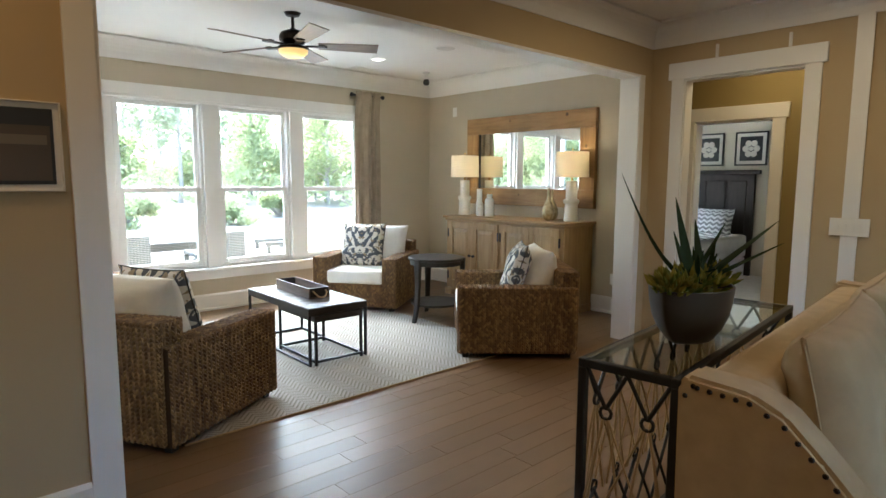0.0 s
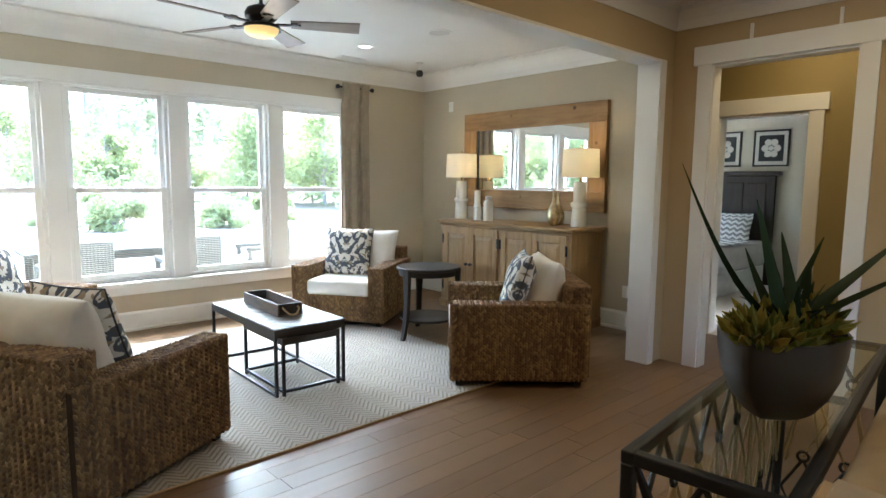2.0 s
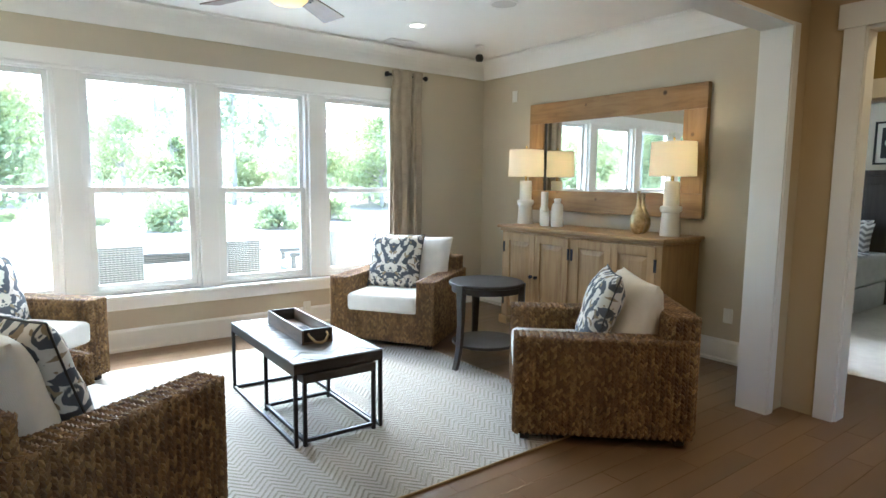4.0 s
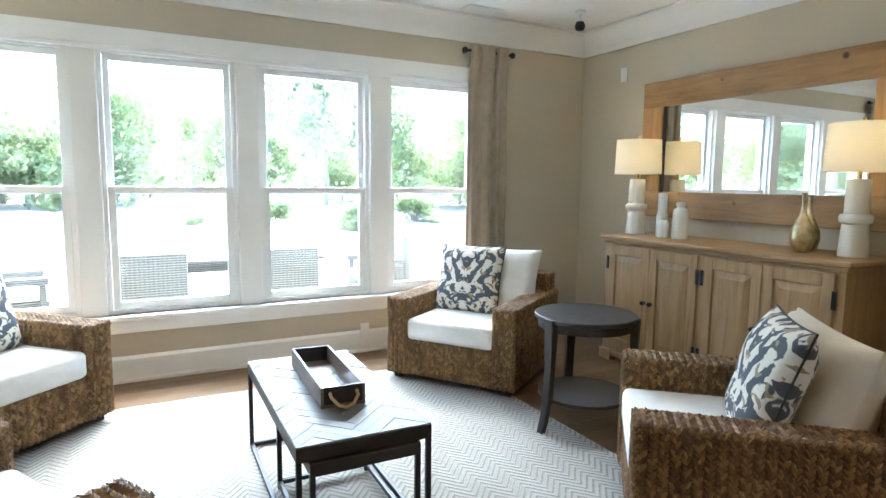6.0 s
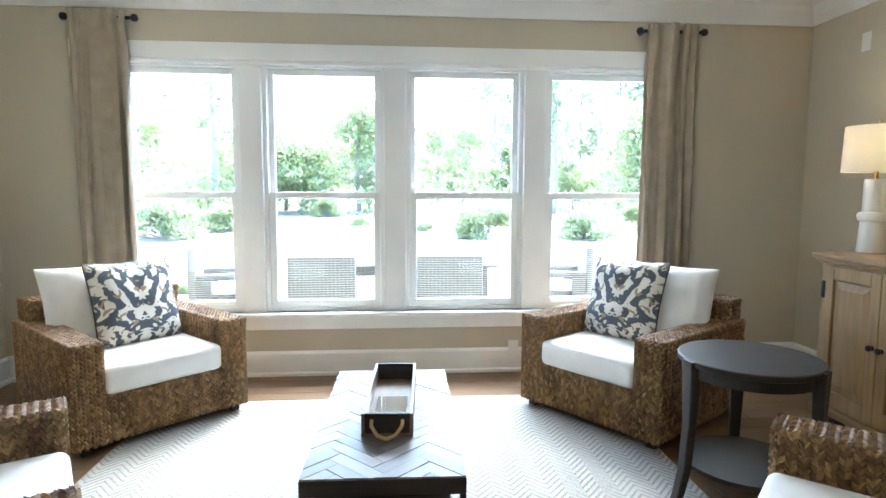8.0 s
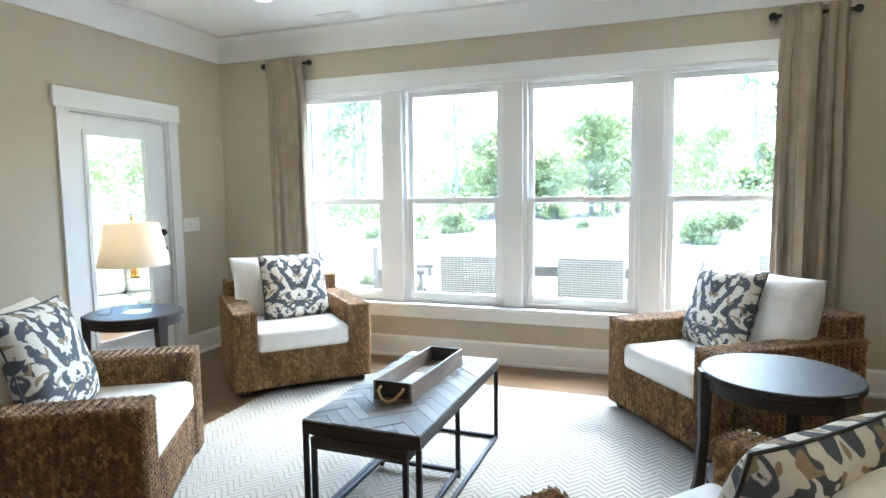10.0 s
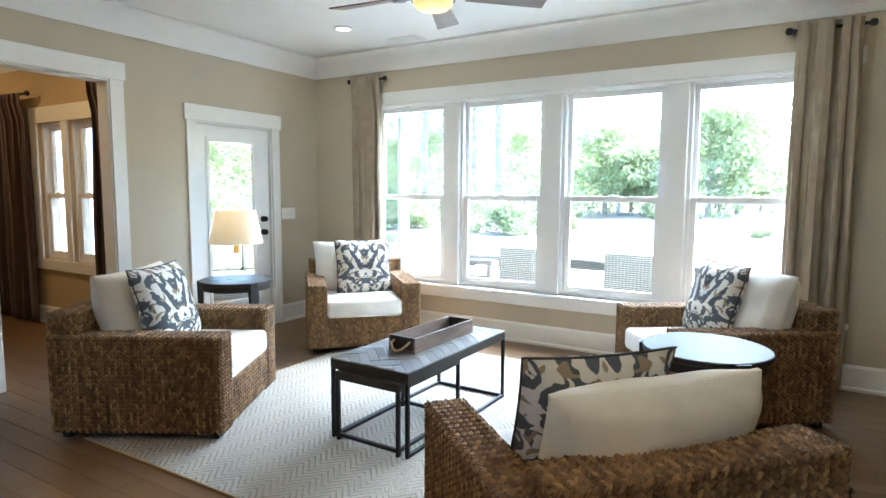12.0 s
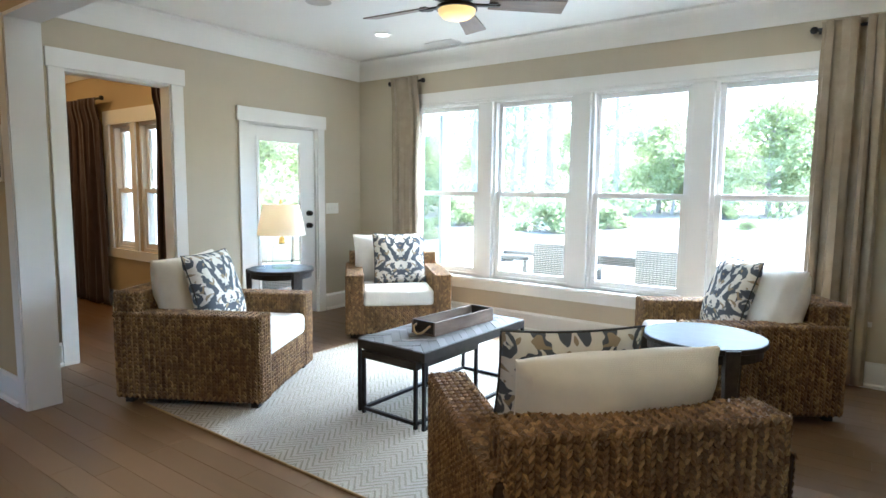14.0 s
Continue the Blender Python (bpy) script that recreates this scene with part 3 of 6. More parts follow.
# ---- windows of the north wall ----
def sash_window(name, x0, x1, z0, z1, y, label):
    """A double-hung window filling x0..x1, z0..z1 with its sashes about the plane y."""
    root = thing(name, label, "window", kind="structure")
    fr = 0.028
    bm = boxes(((x0, y - 0.05, z0), (x0 + fr, y + 0.07, z1)), ((x1 - fr, y - 0.05, z0), (x1, y + 0.07, z1)),
               ((x0 + fr, y - 0.05, z1 - fr), (x1 - fr, y + 0.07, z1)), ((x0 + fr, y - 0.05, z0), (x1 - fr, y + 0.07, z0 + fr)))
    part("window_frame", bm, WHITE, root)
    mid = (z0 + z1) / 2 - 0.04
    a, b = x0 + fr + 0.002, x1 - fr - 0.002
    for nm, lo, hi, off, st in (("upper_sash", mid - 0.025, z1 - fr - 0.002, 0.025, 0.038), ("lower_sash", z0 + fr + 0.002, mid + 0.025, -0.018, 0.045)):
        yy = y + off
        bot = 0.05 if nm == "lower_sash" else 0.05
        bm = boxes(((a, yy - 0.018, lo), (a + st, yy + 0.018, hi)), ((b - st, yy - 0.018, lo), (b, yy + 0.018, hi)),
                   ((a + st, yy - 0.018, lo), (b - st, yy + 0.018, lo + bot)), ((a + st, yy - 0.018, hi - 0.04), (b - st, yy + 0.018, hi)), bevel=0.003)
        s = part(nm, bm, WHITE, root)
        g = part("pane", box((a + st, yy - 0.002, lo + bot), (b - st, yy + 0.002, hi - 0.04)), PANE, s, "clear glass pane")
        g.visible_shadow = False
    part("sash_lock", box(((x0 + x1) / 2 - 0.03, y - 0.04, mid + 0.026), ((x0 + x1) / 2 + 0.03, y - 0.02, mid + 0.038), 0.003), WHITE, root)
    return root


for i in range(4):
    sash_window("window_%d" % (i + 1), MULL[i] + 0.078, MULL[i + 1] - 0.078, SILL, WTOP - 0.002, 0.0, "white double-hung window overlooking the patio and trees")
for i in range(5):
    m = MULL[i]
    setting("trim_mullion_%d" % (i + 1), box((m - 0.076, -0.085, SILL), (m + 0.076, 0.118, WTOP), 0.004), WHITE, "white painted mullion post between windows", "mullion")
setting("trim_window_head", boxes(((MULL[0] - 0.16, YW - 0.022, WTOP), (MULL[4] + 0.16, YW, WTOP + 0.115)), ((MULL[0] - 0.07, YW - 0.012, WTOP - 0.025), (MULL[4] + 0.07, YW + 0.013, WTOP - 0.001)), bevel=0.003), WHITE, "white painted flat head casing over the windows", "casing")
setting("trim_window_side_west", box((MULL[0] - 0.14, YW - 0.018, SILL), (MULL[0] - 0.022, YW, WTOP), 0.003), WHITE, "white painted side casing", "casing")
setting("trim_window_side_east", box((MULL[4] + 0.022, YW - 0.018, SILL), (MULL[4] + 0.14, YW, WTOP), 0.003), WHITE, "white painted side casing", "casing")
setting("trim_window_stool", box((MULL[0] - 0.17, YW - 0.05, SILL - 0.03), (MULL[4] + 0.17, 0.0, SILL), 0.005), WHITE, "white painted window stool", "sill")
setting("trim_window_apron", box((MULL[0] - 0.14, YW - 0.02, SILL - 0.12), (MULL[4] + 0.14, YW, SILL - 0.031), 0.003), WHITE, "white painted apron under the window stool", "trim")

for x0, x1, nm in ((-4.58, -4.12, "window_5"), (-4.02, -3.56, "window_6")):
    sash_window(nm, x0, x1, 0.66, 2.0, -1.87, "white double-hung dining room window")
setting("trim_dining_window", boxes(((-4.72, -1.975, 0.56), (-3.42, -1.952, 0.658)), ((-4.70, -1.975, 2.002), (-3.44, -1.952, 2.15)), ((-4.70, -1.97, 0.66), (-4.58, -1.952, 2.0)), ((-4.118, -1.97, 0.66), (-4.022, -1.952, 2.0)), ((-3.56, -1.97, 0.66), (-3.44, -1.952, 2.0))), WHITE, "white painted casing round the dining room windows", "casing")


# ---- patio door in the west wall ----
def patio_door():
    root = thing("door_1", "white painted door with a full glass light, closed", "door", kind="structure")
    x0, x1 = XL - 0.075, XL - 0.03
    y0, y1, top = -1.602, -0.768, 1.942
    bm = boxes(((x0, y0, 0.01), (x1, y0 + 0.12, top)), ((x0, y1 - 0.18, 0.01), (x1, y1, top)), ((x0, y0 + 0.12, top - 0.13), (x1, y1 - 0.18, top)), ((x0, y0 + 0.12, 0.01), (x1, y1 - 0.18, 0.30)), bevel=0.002)
    leaf = part("door_leaf", bm, WHITE, root)
    g = part("pane", box(((x0 + x1) / 2 - 0.003, y0 + 0.12, 0.30), ((x0 + x1) / 2 + 0.003, y1 - 0.18, top - 0.13)), PANE, leaf, "clear glass light")
    g.visible_shadow = False
    part("glazing_bead", boxes(((x1, y0 + 0.105, 0.285), (x1 + 0.012, y0 + 0.135, top - 0.115)), ((x1, y1 - 0.195, 0.285), (x1 + 0.012, y1 - 0.165, top - 0.115)), ((x1, y0 + 0.135, top - 0.145), (x1 + 0.012, y1 - 0.195, top - 0.115)), ((x1, y0 + 0.135, 0.285), (x1 + 0.012, y1 - 0.195, 0.315))), WHITE, leaf)
    knob = lathe([(0, 0.055), (0.02, 0.053), (0.028, 0.04), (0.024, 0.026), (0.011, 0.018), (0.011, 0.006), (0.03, 0.005), (0.03, 0)], 18)
    kme = mesh_of(knob, "knob", True)
    for z, nm in ((0.945, "door_knob"), (1.075, "deadbolt")):
        k = part(nm, kme, BRONZE, root, "dark bronze hardware")
        k.matrix_world = pose(x1, y1 - 0.085, z, 0, 90, 0)
    # Thin black strips in the gaps at the latch side and the top.
    part("gap_seal", boxes(((x0 + 0.01, y1 + 0.001, 0.01), (x1 - 0.01, y1 + 0.003, top)), ((x0 + 0.01, y0, top + 0.0005), (x1 - 0.01, y1, top + 0.0018))), RUBBER, root)
    return root


patio_door()


def bedroom_door():
    root = thing("door_2", "white panelled bedroom door standing open", "door", kind="structure")
    leaf = part("door_leaf", box((3.745, -4.43, 0.012), (4.45, -4.39, 1.985), 0.003), WHITE, root)
    for z in (0.3, 1.0, 1.75):
        part("hinge", box((3.72, -4.391, z), (3.745, -4.372, z + 0.1), 0.002), BLACKMETAL, root, "black door hinge")
    return root


bedroom_door()


def wall_plate(name, m, w, h, gangs, label, category, material=PLASTIC):
    root = thing(name, label, category, m)
    part("cover", box((-w / 2, -0.006, -h / 2), (w / 2, 0, h / 2), 0.003), material, root)
    for i in range(gangs):
        cx = (i - (gangs - 1) / 2) * 0.046
        part("toggle", box((cx - 0.008, -0.011, -0.02), (cx + 0.008, -0.006, 0.02), 0.002), material, root)
    return root


wall_plate("light_switch", pose(XL + 0.001, -0.545, 1.12, 0, 0, 90), 0.19, 0.115, 3, "white triple switch plate beside the patio door", "switch")
wall_plate("light_switch", pose(GX - 0.015, -5.31, 1.10, 0, 0, -90), 0.24, 0.125, 4, "white switch plate on the panelled wall", "switch")
wall_plate("outlet", pose(XR - 0.001, -3.08, 0.37, 0, 0, -90), 0.075, 0.115, 1, "white wall outlet beside the sideboard", "outlet")
wall_plate("outlet", pose(0.93, YW - 0.017, 0.13 + 0.05, 0, 0, 0), 0.075, 0.115, 1, "white outlet above the baseboard under the windows", "outlet")
wall_plate("thermostat", pose(XR - 0.001, -0.62, 2.31, 0, 0, -90), 0.075, 0.12, 0, "white wall sensor high by the corner", "sensor")

# ---- ceiling fittings ----


def downlight(x, y, energy=14, z=H, tint=(1.0, 0.84, 0.62)):
    root = thing("downlight", "white recessed ceiling downlight, lit", "ceiling light", Matrix.Translation((x, y, z)), "recessed downlights")
    part("ring", lathe([(0.062, -0.001), (0.085, -0.001), (0.088, -0.006), (0.062, -0.010), (0.062, -0.001)], 24), WHITE, root)
    part("lens", lathe([(0, -0.003), (0.061, -0.003), (0.061, -0.001), (0, -0.001)], 24), CAN_GLOW, root, "glowing lens")
    lamp("downlight_lamp", "AREA", (x, y, z - 0.02), energy, tint, 0.1, (x, y, 0))
    return root


downlight(1.615, -0.965)
downlight(-1.522, -0.938)
downlight(1.58, -2.84)
downlight(-1.52, -2.84)
# Unseen downlights, added to warm the sofa, tan walls and nearest armchair.
for gx, gy in ((-1.2, -6.9), (1.9, -6.6)):
    downlight(gx, gy, 12, H, (1.0, 0.6, 0.26))
downlight(1.2, -5.0, 48, H, (1.0, 0.68, 0.36))
downlight(-2.4, -6.6, 28, H, (1.0, 0.6, 0.24))
downlight(-2.55, -4.45, 24, H, (1.0, 0.55, 0.2))
downlight(3.05, -4.5, 26, H, (1.0, 0.68, 0.34))
# Two more unseen ones, added for an orange glow in the dining room.
downlight(-3.6, -2.8, 30, H, (1.0, 0.55, 0.2))
downlight(-5.2, -2.8, 38, H, (1.0, 0.55, 0.2))


def ceiling_speaker(x, y):
    root = thing("ceiling_speaker", "round flush white ceiling speaker grille", "speaker", Matrix.Translation((x, y, H)), "ceiling speakers")
    part("grille", lathe([(0, -0.004), (0.095, -0.004), (0.098, -0.002), (0.098, 0)], 32), paint("grille_paint", (0.6, 0.59, 0.56), 0.7), root)
    part("rim", lathe([(0.098, -0.0005), (0.098, -0.006), (0.112, -0.005), (0.114, -0.0005)], 32), WHITE, root)


ceiling_speaker(1.785, -1.89)
ceiling_speaker(-1.28, -1.92)


def vent(x, y):
    root = thing("ceiling_vent", "white rectangular ceiling air vent", "vent", Matrix.Translation((x, y, H)), "ceiling vents")
    part("frame", boxes(((-0.16, -0.08, -0.008), (-0.13, 0.08, -0.0005)), ((0.13, -0.08, -0.008), (0.16, 0.08, -0.0005)), ((-0.13, -0.08, -0.008), (0.13, -0.055, -0.0005)), ((-0.13, 0.055, -0.008), (0.13, 0.08, -0.0005))), WHITE, root)
    # Black sheet in place of the shade inside the duct.
    part("backing", box((-0.13, -0.055, -0.0015), (0.13, 0.055, -0.0005)), BLACK, root)
    sl = mesh_of(box((-0.13, -0.006, -0.008), (0.13, 0.002, -0.003)), "slat")
    for i in range(7):
        s = part("slat", sl, WHITE, root)
        s.location = (0, -0.042 + i * 0.014, 0)


vent(1.842, -0.36)
vent(-1.244, -0.38)


def dome_camera():
    root = thing("security_camera", "small black dome camera hung from the ceiling", "camera", Matrix.Translation((2.537, -0.717, H)))
    part("mount", lathe([(0, 0), (0.04, 0), (0.04, -0.02), (0.012, -0.03), (0.012, -0.08), (0, -0.08)], 18), WHITE, root)
    part("ball", lathe([(0, -0.16), (0.03, -0.152), (0.042, -0.12), (0.03, -0.088), (0, -0.08)], 18), BLACK, root, smooth=True)


dome_camera()


def ceiling_fan():
    cx, cy = 0.03, -1.974
    root = thing("ceiling_fan", "bronze five-blade ceiling fan with a lit amber bowl", "ceiling fan", Matrix.Translation((cx, cy, H + 0.035)))
    part("canopy", lathe([(0, 0), (0.068, 0), (0.07, -0.03), (0.05, -0.06), (0.015, -0.07), (0, -0.07)], 24), BRONZE, root, smooth=True)
    part("downrod", lathe([(0.013, -0.06), (0.013, -0.15), (0.028, -0.165), (0.03, -0.18)], 14), BRONZE, root, smooth=True)
    part("motor", lathe([(0, -0.165), (0.05, -0.17), (0.095, -0.19), (0.112, -0.22), (0.11, -0.25), (0.085, -0.275), (0.06, -0.285), (0.09, -0.30), (0.125, -0.305), (0.128, -0.325), (0, -0.325)], 32), BRONZE, root, smooth=True)
    part("light_bowl", lathe([(0.118, -0.326), (0.112, -0.35), (0.085, -0.372), (0.04, -0.385), (0, -0.388)], 32), FAN_GLOW, root, "lit amber glass bowl", smooth=True)
    bm = bmesh.new()
    n = 10
    top, bot = [], []
    for i in range(n + 1):
        r = 0.20 + 0.48 * i / n
        w = 0.052 + 0.022 * (i / n)
        top.append((bm.verts.new((r, -w, 0.004 - 0.22 * -w)), bm.verts.new((r, w, 0.004 - 0.22 * w))))
        bot.append((bm.verts.new((r, -w, -0.004 - 0.22 * -w)), bm.verts.new((r, w, -0.004 - 0.22 * w))))
    for i in range(n):
        for q in (top, bot):
            bm.faces.new((q[i][0], q[i + 1][0], q[i + 1][1], q[i][1]))
        for s in (0, 1):
            bm.faces.new((top[i][s], top[i + 1][s], bot[i + 1][s], bot[i][s]))
    for i in (0, n):
        bm.faces.new((top[i][0], top[i][1], bot[i][1], bot[i][0]))
    bmesh.ops.recalc_face_normals(bm, faces=bm.faces)
    blade = mesh_of(bm, "blade")
    arm = mesh_of(boxes(((0.10, -0.02, -0.006), (0.27, 0.02, 0.006)), ((0.20, -0.045, -0.002), (0.25, 0.045, 0.008)), bevel=0.003), "blade_arm")
    for i in range(5):
        a = 41 + 72 * i
        b = part("blade", blade, BLADE, root, "brown wooden fan blade")
        b.matrix_basis = pose(0, 0, -0.285, 0, 0, a)
        c = part("blade_arm", arm, BRONZE, root)
        c.matrix_basis = pose(0, 0, -0.292, 0, 0, a)
    lamp("fan_lamp", "POINT", (cx, cy, H - 0.47), 5, WARM, 0.06)


ceiling_fan()


# ---- curtains ----
def curtain(x0, x1, name="curtain", y=-0.19, z0=0.02, z1=2.50, material=CURTAIN, label="floor-length taupe linen curtain panel with pleated top", seed=1, rod_z=2.443, rod_mat=BLACKMETAL):
    rnd = random.Random(seed)
    root = thing(name, label, "curtain", Matrix.Translation(((x0 + x1) / 2, y, 0)), "curtains")
    w = x1 - x0
    folds = max(4, int(w / 0.085))
    nu, nv = folds * 10, 26
    ph = [rnd.uniform(-0.5, 0.5) for _ in range(folds + 1)]
    wob = [rnd.uniform(0, 6.28) for _ in range(4)]
    bm = bmesh.new()
    grid = []
    for j in range(nv + 1):
        v = j / nv
        z = z0 + (z1 - z0) * v
        amp = 0.028 + 0.016 * (1 - v)
        flare = 1 + 0.06 * (1 - v) - (0.05 * math.exp(-((v - 0.955) / 0.03) ** 2))
        row = []
        for i in range(nu + 1):
            u = i / nu
            k = u * folds
            p = ph[int(k) % (folds + 1)] * (1 - v)
            kk = k + 0.28 * math.sin(1.7 * k + wob[0]) + 0.2 * (1 - v) * math.sin(0.9 * k + wob[1] + 1.5 * v)
            yy = amp * (0.75 + 0.45 * math.sin(1.3 * k + wob[2])) * math.sin(2 * math.pi * kk + 0.7 * p) + 0.008 * math.sin(5 * k + 7 * v)
            yy -= 0.034 * max(0.0, min(1.0, (v - 0.88) / 0.08))
            xx = (u - 0.5) * w * flare + 0.012 * math.sin(4 * math.pi * k)
            row.append(bm.verts.new((xx, yy, z)))
        grid.append(row)
    for j in range(nv):
        for i in range(nu):
            bm.faces.new((grid[j][i], grid[j][i + 1], grid[j + 1][i + 1], grid[j + 1][i]))
    ob = part("panel", bm, material, root, smooth=True)
    so = ob.modifiers.new("thick", "SOLIDIFY")
    so.thickness = 0.004
    part("rod", tube([(-w / 2 - 0.03, 0, rod_z + 0.012), (w / 2 + 0.03, 0, rod_z + 0.012)], 0.012, 10), rod_mat, root, "black metal curtain rod")
    ball = mesh_of(lathe([(0, -0.026), (0.018, -0.02), (0.026, 0), (0.018, 0.02), (0, 0.026)], 14), "finial", True)
    for s in (-1, 1):
        f = part("finial", ball, rod_mat, root)
        f.location = (s * (w / 2 + 0.045), 0, rod_z + 0.012)
    part("bracket", boxes(((-w / 2 - 0.02, 0.0, rod_z), (-w / 2 - 0.005, abs(YW - y) - 0.004 if name == "curtain" else 0.05, rod_z + 0.02))), rod_mat, root)
    return root


curtain(1.83, 2.21, seed=3)
curtain(-2.035, -1.68, seed=5)
curtain(-5.55, -4.62, "dining_curtain", -2.03, 0.02, 2.29, CURTAIN_DARK, "dark plum-brown dining room drape", 7, 2.27)
curtain(-3.44, -3.26, "dining_curtain", -2.03, 0.02, 2.29, CURTAIN_DARK, "dark plum-brown dining room drape", 8, 2.27)


# ---- seating ----
def weave(bm_verts, faces, origin, ud, vd, nd, lu, lv, rnd, rnd_scale=1.0, pitch_u=0.036, pitch_v=0.023):
    """Braided strands over a rectangle: columns of slanted leaf-shaped plaits."""
    cols = max(1, round(lu / pitch_u))
    rows = max(1, round(lv / pitch_v))
    pu, pv = lu / cols, lv / rows
    for c in range(cols):
        for half in (0, 1):
            sgn = 1 if half else -1
            for r in range(rows):
                cu = (c + 0.29 + 0.42 * half) * pu
                cv = (r + 0.5 + 0.5 * half * 0.6 + rnd.uniform(-0.04, 0.04)) * pv
                if cv > lv:
                    cv = lv - 0.4 * pv
                ax = Vector((sgn * 0.62, 1.0)).normalized()
                ax = Vector((ax.x, ax.y))
                ln = 0.86 * pv * rnd.uniform(0.95, 1.12)
                wd = 0.40 * pv * rnd.uniform(0.9, 1.1)
                ht = 0.009 * rnd.uniform(0.9, 1.12)
                c0 = origin + ud * cu + vd * cv
                a3 = ud * ax.x + vd * ax.y
                b3 = ud * -ax.y + vd * ax.x
                k = len(bm_verts)
                bm_verts.extend([c0 - a3 * ln, c0 - b3 * wd - a3 * ln * 0.25, c0 - b3 * wd + a3 * ln * 0.3, c0 + a3 * ln, c0 + b3 * wd + a3 * ln * 0.3, c0 + b3 * wd - a3 * ln * 0.25, c0 + nd * ht - a3 * ln * 0.35, c0 + nd * ht + a3 * ln * 0.4])
                faces.extend([(k, k + 1, k + 6), (k + 1, k + 2, k + 7, k + 6), (k + 2, k + 3, k + 7), (k + 3, k + 4, k + 7), (k + 4, k + 5, k + 6, k + 7), (k + 5, k, k + 6)])


def woven_block(name, a, b, parent, seed, skip=()):
    """A rounded block covered in plaited seagrass, one mesh."""
    rnd = random.Random(seed)
    a, b = Vector(a), Vector(b)
    e = 0.003
    verts, faces = [], []
    X, Y, Z = Vector((1, 0, 0)), Vector((0, 1, 0)), Vector((0, 0, 1))
    s = b - a
    todo = {
        "-y": (Vector((a.x + e, a.y, a.z + e)), X, Z, -Y, s.x - 2 * e, s.z - 2 * e),
        "+y": (Vector((b.x - e, b.y, a.z + e)), -X, Z, Y, s.x - 2 * e, s.z - 2 * e),
        "-x": (Vector((a.x, b.y - e, a.z + e)), -Y, Z, -X, s.y - 2 * e, s.z - 2 * e),
        "+x": (Vector((b.x, a.y + e, a.z + e)), Y, Z, X, s.y - 2 * e, s.z - 2 * e),
    }
    if s.x < s.y:
        todo["+z"] = (Vector((a.x + e, b.y - e, b.z)), -Y, X, Z, s.y - 2 * e, s.x - 2 * e)
    else:
        todo["+z"] = (Vector((a.x + e, a.y + e, b.z)), X, Y, Z, s.x - 2 * e, s.y - 2 * e)
    for key, (o, u, v, n, lu, lv) in todo.items():
        if key not in skip:
            weave(verts, faces, o, u, v, n, lu, lv, rnd)
    # strands wrapped over the upright and top edges
    for sx in (-1, 1):
        for sy in (-1, 1):
            if ("-x" if sx < 0 else "+x") in skip or ("-y" if sy < 0 else "+y") in skip:
                continue
            nd = Vector((sx, sy, 0)).normalized()
            ud = Z.cross(nd)
            c = Vector((a.x if sx < 0 else b.x, a.y if sy < 0 else b.y, a.z + e)) - nd * 0.007
            weave(verts, faces, c - ud * 0.013, ud, Z, nd, 0.026, s.z - 2 * e, rnd, pitch_u=0.026)
    if "+z" not in skip:
        for axis, other, ln, key in ((X, Y, s.x, "y"), (Y, X, s.y, "x")):
            for sg in (-1, 1):
                if ("-" if sg < 0 else "+") + key in skip:
                    continue
                nd = (other * sg + Z).normalized()
                ud = axis.cross(nd)
                p = Vector((a.x, a.y, b.z)) if sg < 0 else Vector((a.x, a.y, b.z)) + other * (s.dot(other))
                weave(verts, faces, p - nd * 0.007 - ud * 0.013 + axis * e, ud, axis, nd, 0.026, ln - 2 * e, rnd, pitch_u=0.026)
    k0 = len(faces)
    bm = box(tuple(a), tuple(b), 0.012, 2)
    me0 = bpy.data.meshes.new(name)
    bm.verts.ensure_lookup_table()
    off = len(verts)
    bv = [v.co.copy() for v in bm.verts]
    bf = [[v.index + off for v in f.verts] for f in bm.faces]
    bm.verts.index_update()
    bf = [[v.index + off for v in f.verts] for f in bm.faces]
    bm.free()
    me0.from_pydata([tuple(v) for v in verts + bv], [], faces + bf)
    me0.materials.append(SEAGRASS)
    me0.materials.append(CORE)
    idx = np.zeros(len(faces) + len(bf), dtype=np.int32)
    idx[k0:] = 1
    me0.polygons.foreach_set("material_index", idx)
    me0.validate()
    return part(name, me0, SEAGRASS, parent)


